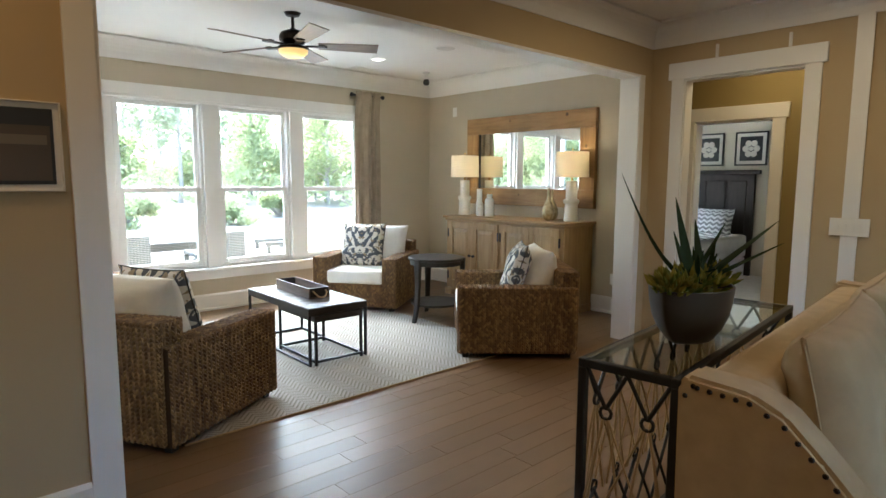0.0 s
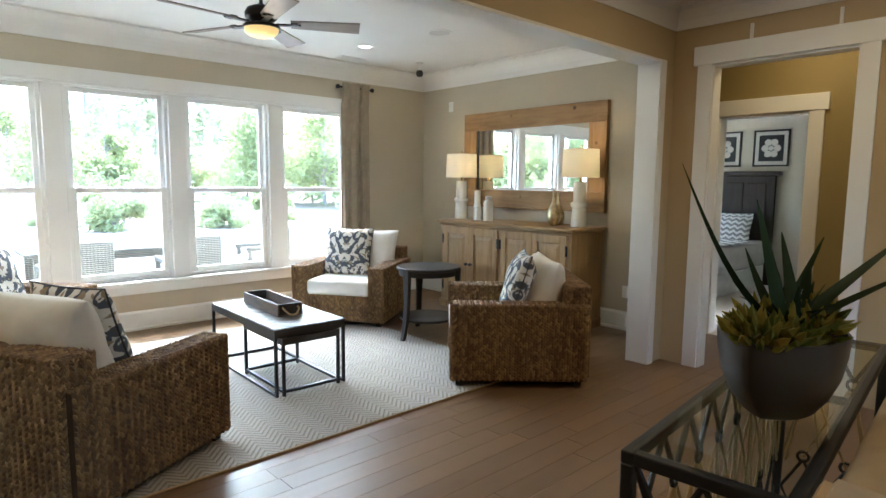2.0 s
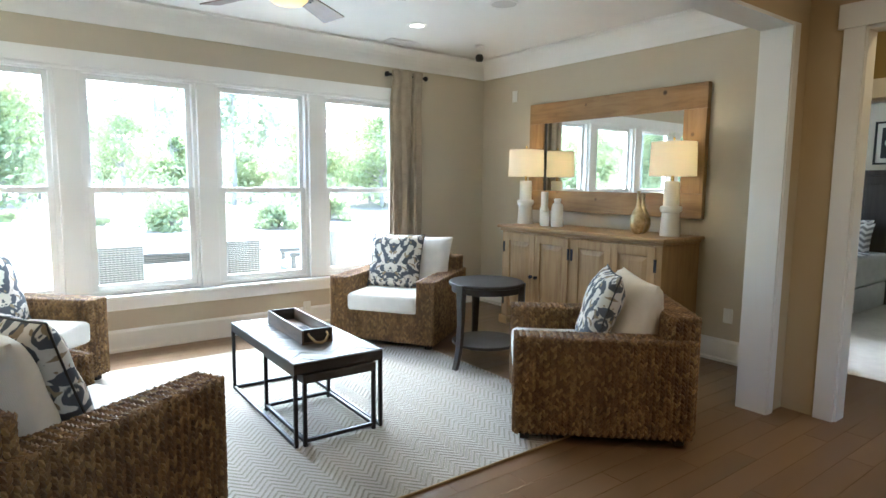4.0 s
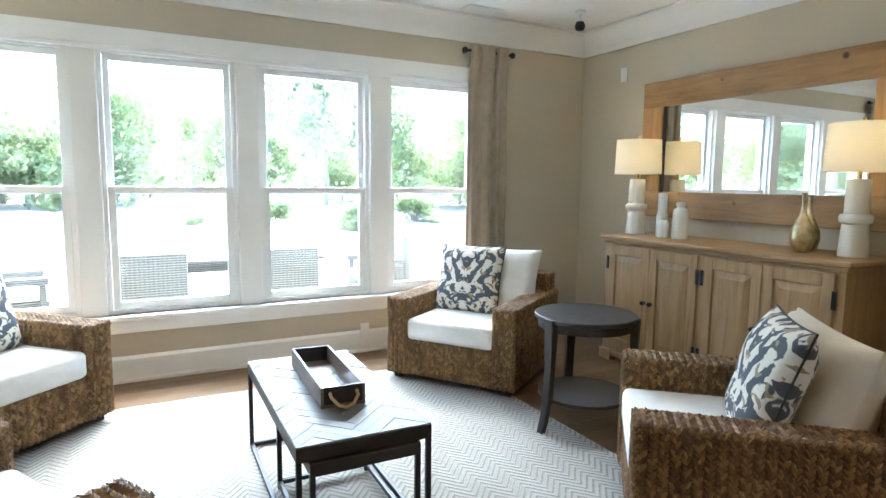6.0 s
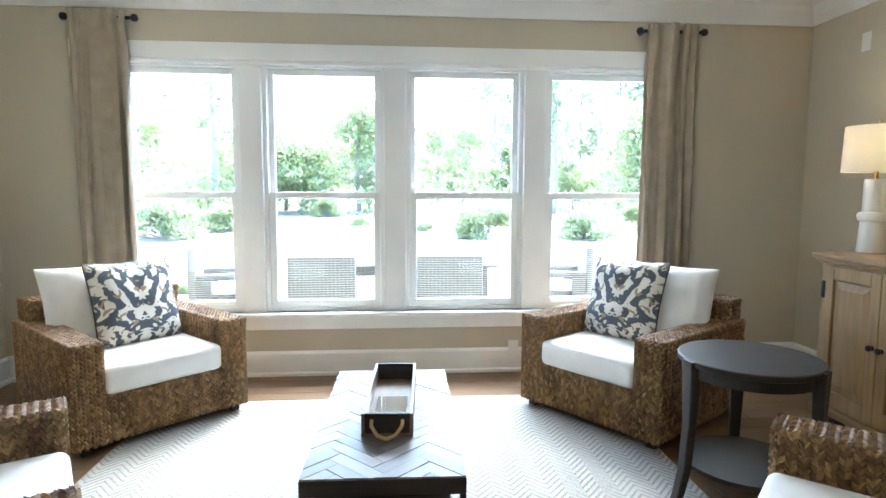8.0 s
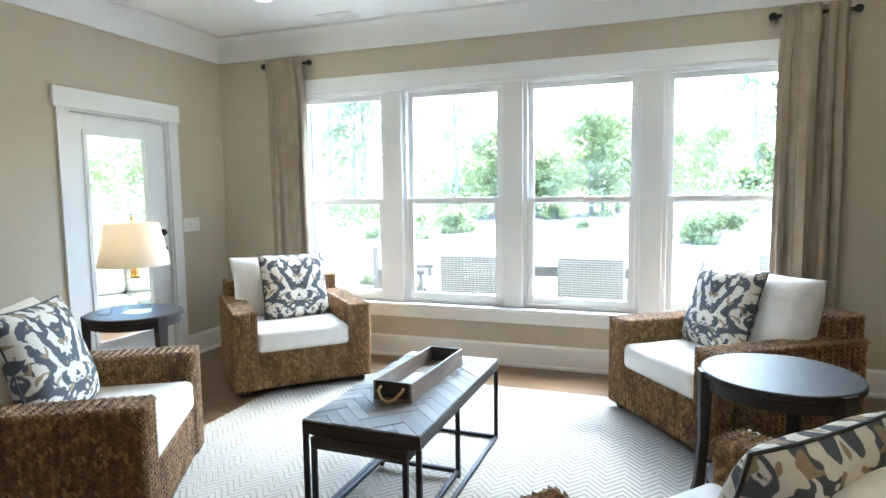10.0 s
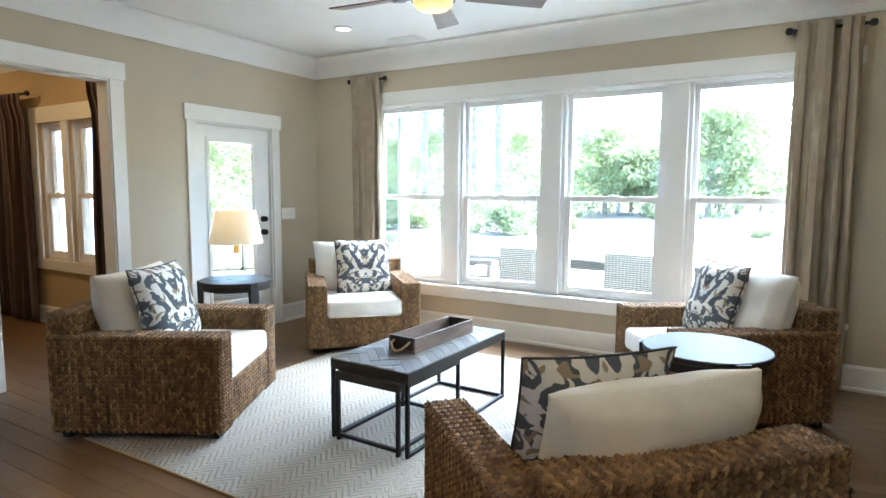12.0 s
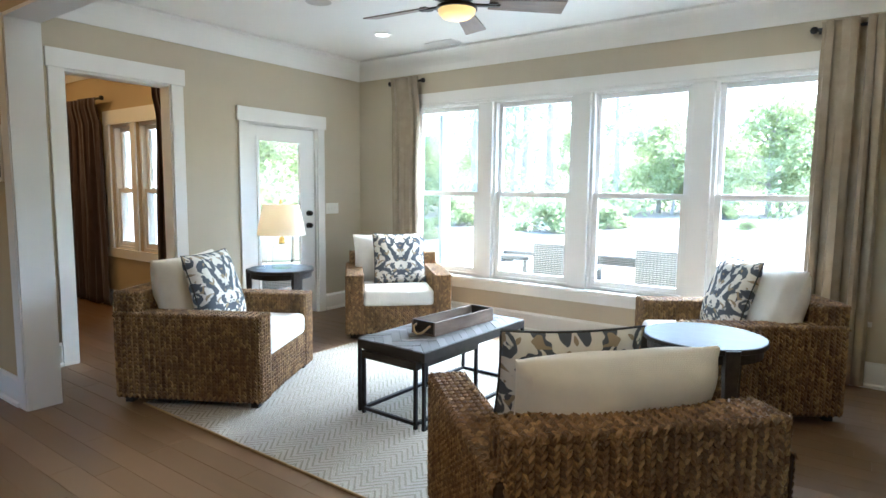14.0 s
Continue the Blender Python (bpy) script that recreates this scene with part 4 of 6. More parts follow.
def cushion(name, w, h, t, material, parent, m, label="", puff=1.0, pinch=0.16, piping=False, seed=0, pipe_mat=None):
    """A stuffed square cushion standing in its x-z plane, with pulled-in edges and pointed corners."""
    n = 22
    rnd = random.Random(seed)
    off = Vector((rnd.uniform(0, 50), rnd.uniform(0, 50), 0))
    bm = bmesh.new()
    uvl = bm.loops.layers.uv.new("UVMap")
    sides = []
    for s in (-1, 1):
        g = []
        for j in range(n + 1):
            row = []
            for i in range(n + 1):
                u, v = i / n * 2 - 1, j / n * 2 - 1
                prof = max(0.0, (1 - abs(u) ** 2.8) * (1 - abs(v) ** 2.8)) ** 0.55
                edge = pinch * 0.5 * ((1 - v * v) * abs(u) ** 2 * (u > 0 or u < 0))
                x = u * w / 2 * (1 - pinch * 0.35 * (1 - v * v) * abs(u))
                z = v * h / 2 * (1 - pinch * 0.35 * (1 - u * u) * abs(v))
                nz = (noise.noise(Vector((x * 6, z * 6, s * 3)) + off) * 0.15 + noise.noise(Vector((x * 17, z * 9, s * 3)) + off) * 0.06) * t
                y = s * (t / 2) * (0.06 + 0.94 * prof ** puff) + nz * prof * (1 if s > 0 else 0.6)
                row.append(bm.verts.new((x, y, z)))
            g.append(row)
        sides.append(g)
    for s, g in zip((0, 1), sides):
        for j in range(n):
            for i in range(n):
                q = [g[j][i], g[j][i + 1], g[j + 1][i + 1], g[j + 1][i]]
                uv = [(i / n, j / n), ((i + 1) / n, j / n), ((i + 1) / n, (j + 1) / n), (i / n, (j + 1) / n)]
                if s:
                    q.reverse()
                    uv.reverse()
                f = bm.faces.new(q)
                for lp, c in zip(f.loops, uv):
                    lp[uvl].uv = c
    rim = [(0, i) for i in range(n)] + [(j, n) for j in range(n)] + [(n, n - i) for i in range(n)] + [(n - j, 0) for j in range(n)]
    for k in range(len(rim)):
        (j0, i0), (j1, i1) = rim[k], rim[(k + 1) % len(rim)]
        f = bm.faces.new((sides[1][j0][i0], sides[1][j1][i1], sides[0][j1][i1], sides[0][j0][i0]))
        for lp, c in zip(f.loops, ((i0 / n, j0 / n), (i1 / n, j1 / n), (i1 / n, j1 / n), (i0 / n, j0 / n))):
            lp[uvl].uv = c
    bm.normal_update()
    rimpts = [((sides[0][j][i].co + sides[1][j][i].co) / 2) for j, i in rim]
    bmesh.ops.recalc_face_normals(bm, faces=bm.faces)
    ob = part(name, bm, material, parent, label, smooth=True)
    if parent is None:
        ob.matrix_world = m
    else:
        ob.matrix_basis = m
    if piping:
        part("piping", tube([p * 1.008 for p in rimpts] + [rimpts[0] * 1.008], 0.0045, 6), pipe_mat or material, ob)
    return ob


CW, CD, ARM_H, ARM_W, BACK_H = 0.93, 0.93, 0.565, 0.145, 0.685


def armchair():
    """Front towards -y, centred on its footprint."""
    root = thing("armchair", "woven seagrass armchair with a white seat cushion on the rug", "armchair", group="seagrass armchairs")
    w, d = CW / 2, CD / 2
    for s, sd in ((-1, 11), (1, 12)):
        x0, x1 = sorted((s * w, s * (w - ARM_W)))
        woven_block("arm", (x0, -d, 0.04), (x1, d, ARM_H), root, sd, ("+y",))
    woven_block("back", (-w + 0.035, d - 0.15, 0.05), (w - 0.035, d + 0.012, BACK_H), root, 13)
    woven_block("front_rail", (-w + ARM_W, -d + 0.012, 0.04), (w - ARM_W, -d + 0.12, 0.285), root, 14, ("-x", "+x", "+y"))
    part("seat_base", box((-w + ARM_W, -d + 0.12, 0.12), (w - ARM_W, d - 0.15, 0.28)), CORE, root)
    seat = box((-w + ARM_W + 0.004, -d - 0.005, 0.287), (w - ARM_W - 0.004, d - 0.152, 0.425), 0.035, 4)
    for v in seat.verts:
        if v.co.z > 0.36:
            v.co.z += 0.028 * max(0.0, 1 - (v.co.x / w) ** 2 * 1.6)
    s = part("seat_cushion", seat, LINEN_WHITE, root, "white canvas box seat cushion", smooth=True)
    foot = mesh_of(box((-0.025, -0.025, 0.0), (0.025, 0.025, 0.045), 0.004), "foot")
    for x in (-w + 0.06, w - 0.06):
        for y in (-d + 0.06, d - 0.06):
            f = part("foot", foot, RUBBER, root)
            f.location = (x, y, 0)
    return root


def turn_of(fx, fy):
    """Degrees that turn a thing facing -y to face (fx, fy)."""
    return math.degrees(math.atan2(fy, fx)) + 90


RUG_T = 0.012
CHAIRS = ((-1.488, -0.791, 0.707, -0.707), (1.492, -0.922, -0.82, -0.573), (1.41, -3.14, -0.741, 0.671), (-1.315, -2.78, 0.865, 0.50))
chair_labels = (
    "woven seagrass armchair beside the curtain and patio door",
    "woven seagrass armchair between the window and side table",
    "woven seagrass armchair in front of the pine sideboard",
    "woven seagrass armchair beside the dining room opening",
)
first = None
for i, (x, y, fx, fy) in enumerate(CHAIRS):
    m = pose(x, y, RUG_T, 0, 0, turn_of(fx, fy))
    if first is None:
        first = armchair()
        first.matrix_world = m
        ch = first
    else:
        ch = copy_thing(first, m)
    tagged(ch, chair_labels[i])
    bc = m @ pose((-0.05, 0.05, 0.0, 0.0)[i], CD / 2 - 0.265, 0.425 + (0.175 if i == 2 else 0.215), -15, 0, (2, -3, 3, -2)[i])
    cushion("back_cushion", 0.70, 0.49, 0.27, LINEN_CREAM if i > 1 else LINEN_WHITE, None, bc, puff=0.8, seed=i)
    pc = m @ pose((0.04, -0.07, 0.08, -0.04)[i], CD / 2 - 0.445, 0.425 + (0.215 if i == 2 else 0.235), -18, 0, 4 - 3 * i)
    cushion("throw_pillow", 0.50, 0.50, 0.18, IKAT, None, pc, seed=10 + i, piping=True, pipe_mat=BLACK)
for o in list(scene.collection.objects):
    if o.name.startswith("back_cushion"):
        tagged(o, "plump cream linen back cushion in a seagrass armchair", "cushion", "back cushions")
    elif o.name.startswith("throw_pillow"):
        tagged(o, "charcoal and cream ikat damask throw pillow", "pillow", "ikat throw pillows")


# ---- rug ----
def rug():
    bm = box((-1.40, -1.325, 0), (1.40, 1.325, RUG_T - 0.001), 0.004, 2)
    root = part("rug", bm, RUG)
    root.location = (0.02, -1.975, 0.0005)
    tagged(root, "cream and taupe herringbone woven area rug on hardwood", "rug")
    part("binding", tube([(-1.40, -1.325, 0.006), (1.40, -1.325, 0.006), (1.40, 1.325, 0.006), (-1.40, 1.325, 0.006), (-1.40, -1.325, 0.006)], 0.006, 6), ROPE, root, "taupe bound rug edge")


rug()


# ---- nesting coffee tables and tray ----
def frame_bars(bm, x0, x1, y0, y1, z1, t=0.02, open_end=None):
    for x in (x0, x1 - t):
        for y in (y0, y1 - t):
            add_box(bm, (x, y, 0), (x + t, y + t, z1), 0.002, 1)
    return bm


def clip_poly(pts, axis, lim, above):
    out = []
    for i in range(len(pts)):
        p, q = pts[i], pts[(i + 1) % len(pts)]
        ip = p[axis] >= lim if above else p[axis] <= lim
        iq = q[axis] >= lim if above else q[axis] <= lim
        if ip:
            out.append(p)
        if ip != iq:
            t = (lim - p[axis]) / (q[axis] - p[axis])
            out.append((p[0] + t * (q[0] - p[0]), p[1] + t * (q[1] - p[1])))
    return out


def herringbone(x0, x1, y0, y1, z, parent, lw=0.052, n=4, thick=0.006):
    """Slats laid in a true herringbone at 45 degrees, clipped to the rectangle."""
    rnd = random.Random(4)
    c = math.sqrt(0.5)
    cx0, cy0 = (x0 + x1) / 2, (y0 + y1) / 2
    g = 0.0011
    for r in range(-26, 27):
        for m in range(-5, 6):
            for vert in (0, 1):
                a = r + 2 * n * m
                if vert:
                    rect = ((a + n) * lw, (r - n + 1) * lw, (a + n + 1) * lw, (r + 1) * lw)
                else:
                    rect = (a * lw, r * lw, (a + n) * lw, (r + 1) * lw)
                pts = [(rect[0] + g, rect[1] + g), (rect[2] - g, rect[1] + g), (rect[2] - g, rect[3] - g), (rect[0] + g, rect[3] - g)]
                pts = [(cx0 + c * (u - v), cy0 + c * (u + v)) for u, v in pts]
                for axis, lim, above in ((0, x0, True), (0, x1, False), (1, y0, True), (1, y1, False)):
                    pts = clip_poly(pts, axis, lim, above) if len(pts) > 2 else []
                if len(pts) < 3:
                    continue
                cx = sum(p[0] for p in pts) / len(pts)
                cy = sum(p[1] for p in pts) / len(pts)
                if max(math.hypot(p[0] - cx, p[1] - cy) for p in pts) < 0.008:
                    continue
                rot = pose(0, 0, 0, 0, 0, 135 if vert else 45)
                inv = rot.inverted()
                dz = rnd.uniform(0, 0.0028)
                tilt = rnd.uniform(-0.02, 0.02)
                bm = bmesh.new()
                lo = [bm.verts.new(inv @ Vector((p[0] - cx, p[1] - cy, 0))) for p in pts]
                hi = [bm.verts.new(v.co + Vector((0, 0, thick + dz + tilt * v.co.y))) for v in lo]
                bm.faces.new(hi)
                bm.faces.new(lo[::-1])
                for i in range(len(pts)):
                    j = (i + 1) % len(pts)
                    bm.faces.new((lo[i], lo[j], hi[j], hi[i]))
                p = part("slat", bm, GREYWOOD, parent)
                p.matrix_basis = Matrix.Translation((cx, cy, z)) @ rot


TABLE = pose(0.037, -2.053, RUG_T, 0, 0, -1.25)


def coffee_table():
    x0, x1, y0, y1, top = -0.258, 0.258, -0.545, 0.545, 0.448
    root = thing("coffee_table", "nesting coffee table with grey herringbone top and black steel frame", "coffee table", TABLE)
    t = 0.02
    tp = part("tabletop", boxes(((x0, y0, top - 0.06), (x1, y1, top - 0.008)), bevel=0.002), ESPRESSO, root, "dark edged table top")
    herringbone(x0 + 0.002, x1 - 0.002, y0 + 0.002, y1 - 0.002, top - 0.0085, tp)
    leg = mesh_of(box((-t / 2, -t / 2, 0), (t / 2, t / 2, top - 0.06), 0.002, 1), "leg")
    for x in (x0 + t / 2, x1 - t / 2):
        for y in (y0 + t / 2, y1 - t / 2):
            part("leg", leg, BLACKMETAL, root).location = (x, y, 0)
    part("stretcher", box((x0, y0 + t, 0.001), (x0 + t, y1 - t, t), 0.002, 1), BLACKMETAL, root)
    part("stretcher", box((x1 - t, y0 + t, 0.001), (x1, y1 - t, t), 0.002, 1), BLACKMETAL, root)
    part("stretcher", box((x0 + t, y1 - t, 0.001), (x1 - t, y1, t), 0.002, 1), BLACKMETAL, root)
    inner = thing("nested_table", "smaller black steel table tucked under the coffee table", "side table", TABLE)
    a0, a1, b0, b1, tz = x0 + 0.045, x1 - 0.05, y0 - 0.012, y0 + 0.60, top - 0.066
    part("tabletop", box((a0, b0, tz - 0.045), (a1, b1, tz), 0.002), ESPRESSO, inner)
    leg2 = mesh_of(box((-t / 2, -t / 2, 0), (t / 2, t / 2, tz - 0.045), 0.002, 1), "leg")
    for x in (a0 + t / 2, a1 - t / 2):
        for y in (b0 + t / 2, b1 - t / 2):
            part("leg", leg2, BLACKMETAL, inner).location = (x, y, 0)
    for a, b in (((a0, b0 + t, 0.021), (a0 + t, b1 - t, 0.041)), ((a1 - t, b0 + t, 0.021), (a1, b1 - t, 0.041)), ((a0 + t, b0, 0.021), (a1 - t, b0 + t, 0.041)), ((a0 + t, b1 - t, 0.021), (a1 - t, b1, 0.041))):
        part("stretcher", box(a, b, 0.002, 1), BLACKMETAL, inner)


coffee_table()


def tray():
    w, l, h = 0.185, 0.62, 0.085
    root = thing("tray", "long weathered wooden tray with rope handles on the table", "tray", pose(0.05, -1.99, 0.4495 + RUG_T, 0, 0, -3))
    part("bottom", box((-w / 2, -l / 2, 0), (w / 2, l / 2, 0.012)), TRAYWOOD, root)
    for s in (-1, 1):
        x0, x1 = sorted((s * w / 2, s * (w / 2 - 0.012)))
        part("side", box((x0, -l / 2, 0.012), (x1, l / 2, h), 0.002), TRAYWOOD, root)
        y0, y1 = sorted((s * l / 2, s * (l / 2 - 0.014)))
        part("end", box((-w / 2 + 0.012, y0, 0.012), (w / 2 - 0.012, y1, h), 0.002), ESPRESSO, root)
        pts = [(-0.055, s * l / 2, 0.06), (-0.055, s * (l / 2 + 0.025), 0.05), (-0.03, s * (l / 2 + 0.045), 0.022), (0, s * (l / 2 + 0.05), 0.012), (0.03, s * (l / 2 + 0.045), 0.022), (0.055, s * (l / 2 + 0.025), 0.05), (0.055, s * l / 2, 0.06)]
        part("rope_handle", tube(pts, 0.007, 8), ROPE, root, "twisted jute rope handle")
    bm = boxes(((-0.06, -0.2, 0.013), (0.06, 0.05, 0.02)))
    part("liner", bm, MIRROR, root, "glossy inset in the tray")


tray()


# ---- round side tables ----
def side_table():
    root = thing("side_table", "round dark-stained wooden side table with lower shelf", "side table", group="round side tables")
    R, Ht = 0.285, 0.635
    part("tabletop", lathe([(0, Ht - 0.03), (R - 0.012, Ht - 0.03), (R, Ht - 0.024), (R, Ht - 0.004), (R - 0.005, Ht), (0, Ht)], 48), ESPRESSO, root)
    part("apron", lathe([(R - 0.05, Ht - 0.075), (R - 0.02, Ht - 0.075), (R - 0.02, Ht - 0.03), (R - 0.05, Ht - 0.03), (R - 0.05, Ht - 0.075)], 48), ESPRESSO, root)
    part("shelf", lathe([(0, 0.155), (R - 0.035, 0.155), (R - 0.03, 0.16), (R - 0.03, 0.178), (0, 0.18)], 48), ESPRESSO, root)
    bm = bmesh.new()
    prof = [(Ht - 0.004, R - 0.035, R + 0.012, 0.034), (Ht - 0.10, R - 0.035, R + 0.010, 0.032), (0.36, R - 0.03, R + 0.006, 0.026), (0.17, R - 0.02, R + 0.018, 0.023), (0.06, R + 0.005, R + 0.042, 0.021), (0.0, R + 0.025, R + 0.06, 0.02)]
    rings = [[bm.verts.new((r0, -w, z)), bm.verts.new((r1, -w, z)), bm.verts.new((r1, w, z)), bm.verts.new((r0, w, z))] for z, r0, r1, w in prof]
    for p, q in zip(rings, rings[1:]):
        for i in range(4):
            bm.faces.new((p[i], p[(i + 1) % 4], q[(i + 1) % 4], q[i]))
    bm.faces.new(rings[0])
    bm.faces.new(rings[-1])
    bmesh.ops.recalc_face_normals(bm, faces=bm.faces)
    bmesh.ops.bevel(bm, geom=[e for e in bm.edges if abs(e.verts[0].co.z - e.verts[1].co.z) > 0.02], offset=0.004, segments=1, affect="EDGES")
    leg = mesh_of(bm, "leg")
    for a in (187, 307, 67):
        part("leg", leg, ESPRESSO, root).matrix_basis = pose(0, 0, 0, 0, 0, a)
    return root


st = side_table()
st.matrix_world = pose(1.565, -2.0, RUG_T * 0.5, 0, 0, 0)
tagged(st, "round dark-stained wooden side table between two armchairs")
st2 = copy_thing(st, pose(-2.0, -1.74, 0.001, 0, 0, 40))
tagged(st2, "round dark-stained wooden side table by the patio door")


def glass_lamp():
    x, y, z = -1.985, -1.74, 0.637
    root = thing("table_lamp", "clear glass table lamp with tapered linen shade, lit", "lamp", Matrix.Translation((x, y, z)))
    part("glass_base", lathe([(0, 0.0), (0.082, 0.0), (0.088, 0.008), (0.088, 0.17), (0.08, 0.195), (0.05, 0.21), (0.03, 0.215), (0.03, 0.222), (0, 0.222)], 32), GLASS, root, "clear glass cylinder base", smooth=True)
    part("neck", lathe([(0.026, 0.216), (0.03, 0.225), (0.022, 0.24), (0.026, 0.26), (0.016, 0.28), (0.012, 0.30), (0, 0.30)], 18), BRASS, root, "amber brass neck", smooth=True)
    part("lampshade", lathe([(0.21, 0.295), (0.155, 0.56), (0.153, 0.56), (0.208, 0.295), (0.21, 0.295)], 40), SHADE, root, "tapered cream linen shade", smooth=True)
    part("finial", lathe([(0, 0.605), (0.01, 0.595), (0.012, 0.585), (0.005, 0.575), (0.005, 0.56), (0, 0.56)], 12), BRASS, root)
    part("bulb", lathe([(0, 0.33), (0.02, 0.335), (0.03, 0.37), (0.02, 0.405), (0, 0.41)], 14), BULB_GLOW, root, "glowing bulb", smooth=True)
    part("cord", tube([(0.02, -0.07, 0.21), (-0.04, -0.1, 0.12), (-0.08, -0.13, 0.004), (-0.14, -0.16, 0.004)], 0.003, 6), PLASTIC, root, "thin white cord")
    lamp("table_lamp_bulb", "POINT", (x, y, z + 0.44), 12, WARM, 0.03)


glass_lamp()


# ---- sideboard, mirror and what stands on the sideboard ----
def sideboard():
    xf, xb, y0, y1, top = 2.585, 3.11, -2.828, -1.065, 0.98
    root = thing("sideboard", "limed pine sideboard with four panelled doors", "sideboard", Matrix.Translation((0, 0, 0.0)))
    part("top", box((xf - 0.045, y0 - 0.035, top - 0.028), (xb, y1 + 0.035, top), 0.006), PINE_TOP, root)
    part("cornice", box((xf - 0.022, y0 - 0.016, top - 0.055), (xb - 0.01, y1 + 0.016, top - 0.0285), 0.008), PINE_TOP, root)
    part("body", boxes(((xf, y0, 0.07), (xb - 0.01, y1, top - 0.055)), bevel=0.002), PINE, root)
    part("plinth", boxes(((xf - 0.02, y0 - 0.016, 0.0), (xb - 0.02, y0 + 0.1, 0.085)), ((xf - 0.02, y1 - 0.1, 0.0), (xb - 0.02, y1 + 0.016, 0.085)), ((xf - 0.012, y0 + 0.1, 0.035), (xf + 0.03, y1 - 0.1, 0.085)), bevel=0.004), PINE_TOP, root)
    n, post = 4, 0.05
    centre = (y0 + y1) / 2
    spans = []
    for a, b in ((y1 - post, centre + post / 2), (centre - post / 2, y0 + post)):
        mid = (a + b) / 2
        spans += [(mid + 0.0015, a, 1), (b, mid - 0.0015, -1)]
    for (a, b, s) in spans:
        lo, hi = min(a, b), max(a, b)
        d = part("door", boxes(((xf - 0.018, lo, 0.10), (xf, lo + 0.065, top - 0.07)), ((xf - 0.018, hi - 0.065, 0.10), (xf, hi, top - 0.07)), ((xf - 0.018, lo + 0.065, top - 0.145), (xf, hi - 0.065, top - 0.07)), ((xf - 0.018, lo + 0.065, 0.10), (xf, hi - 0.065, 0.19)), bevel=0.003), PINE, root)
        bm = bmesh.new()
        l2, h2, z2, z3 = lo + 0.068, hi - 0.068, 0.193, top - 0.148
        ring0 = [bm.verts.new((xf - 0.003, y, z)) for y, z in ((l2, z2), (h2, z2), (h2, z3), (l2, z3))]
        ring1 = [bm.verts.new((xf - 0.006, y, z)) for y, z in ((l2 + 0.012, z2 + 0.012), (h2 - 0.012, z2 + 0.012), (h2 - 0.012, z3 - 0.012), (l2 + 0.012, z3 - 0.012))]
        ring2 = [bm.verts.new((xf - 0.015, y, z)) for y, z in ((l2 + 0.045, z2 + 0.045), (h2 - 0.045, z2 + 0.045), (h2 - 0.045, z3 - 0.045), (l2 + 0.045, z3 - 0.045))]
        for p, q in ((ring0, ring1), (ring1, ring2)):
            for i in range(4):
                bm.faces.new((p[i], p[(i + 1) % 4], q[(i + 1) % 4], q[i]))
        bm.faces.new(ring2)
        bmesh.ops.recalc_face_normals(bm, faces=bm.faces)
        part("raised_panel", bm, PINE, d)
        ky = lo + 0.03 if s > 0 else hi - 0.03
        kn = part("knob", lathe([(0, 0.032), (0.012, 0.03), (0.017, 0.022), (0.012, 0.012), (0.006, 0.009), (0.006, 0.003), (0.014, 0.002), (0.014, 0)], 14), BLACKMETAL, d, "black iron knob", smooth=True)
        kn.matrix_world = pose(xf - 0.018, ky, 0.515, 0, -90, 0)
        hy = hi + 0.006 if s > 0 else lo - 0.006
        for z in (0.20, top - 0.26):
            part("hinge", boxes(((xf - 0.024, hy - 0.012, z), (xf - 0.0185, hy + 0.012, z + 0.10)), bevel=0.002), BLACKMETAL, d, "black iron strap hinge")


sideboard()


def wall_mirror():
    x = XR - 0.001
    y0, y1, z0, z1, w = -2.838, -0.905, 1.113, 2.187, 0.20
    root = thing("wall_mirror", "large mirror in a wide reclaimed pine frame", "mirror")
    for nm, a, b, mt in (("frame_rail", (y0, z1 - w), (y1, z1), RECLAIMED), ("frame_rail", (y0, z0), (y1, z0 + w), RECLAIMED), ("frame_stile", (y0, z0 + w + 0.001), (y0 + w, z1 - w - 0.001), RECLAIMED_UP), ("frame_stile", (y1 - w, z0 + w + 0.001), (y1, z1 - w - 0.001), RECLAIMED_UP)):
        part(nm, box((x - 0.05, a[0], a[1]), (x, b[0], b[1]), 0.004), mt, root)
    part("glass", box((x - 0.032, y0 + w, z0 + w), (x - 0.026, y1 - w, z1 - w)), MIRROR, root, "silvered mirror glass")
    # The bevel's dark reflection on this side, painted as a black strip.
    part("bevel_strip", box((x - 0.036, y1 - w - 0.03, z0 + w), (x - 0.024, y1 - w + 0.002, z1 - w)), BLACK, root)


wall_mirror()


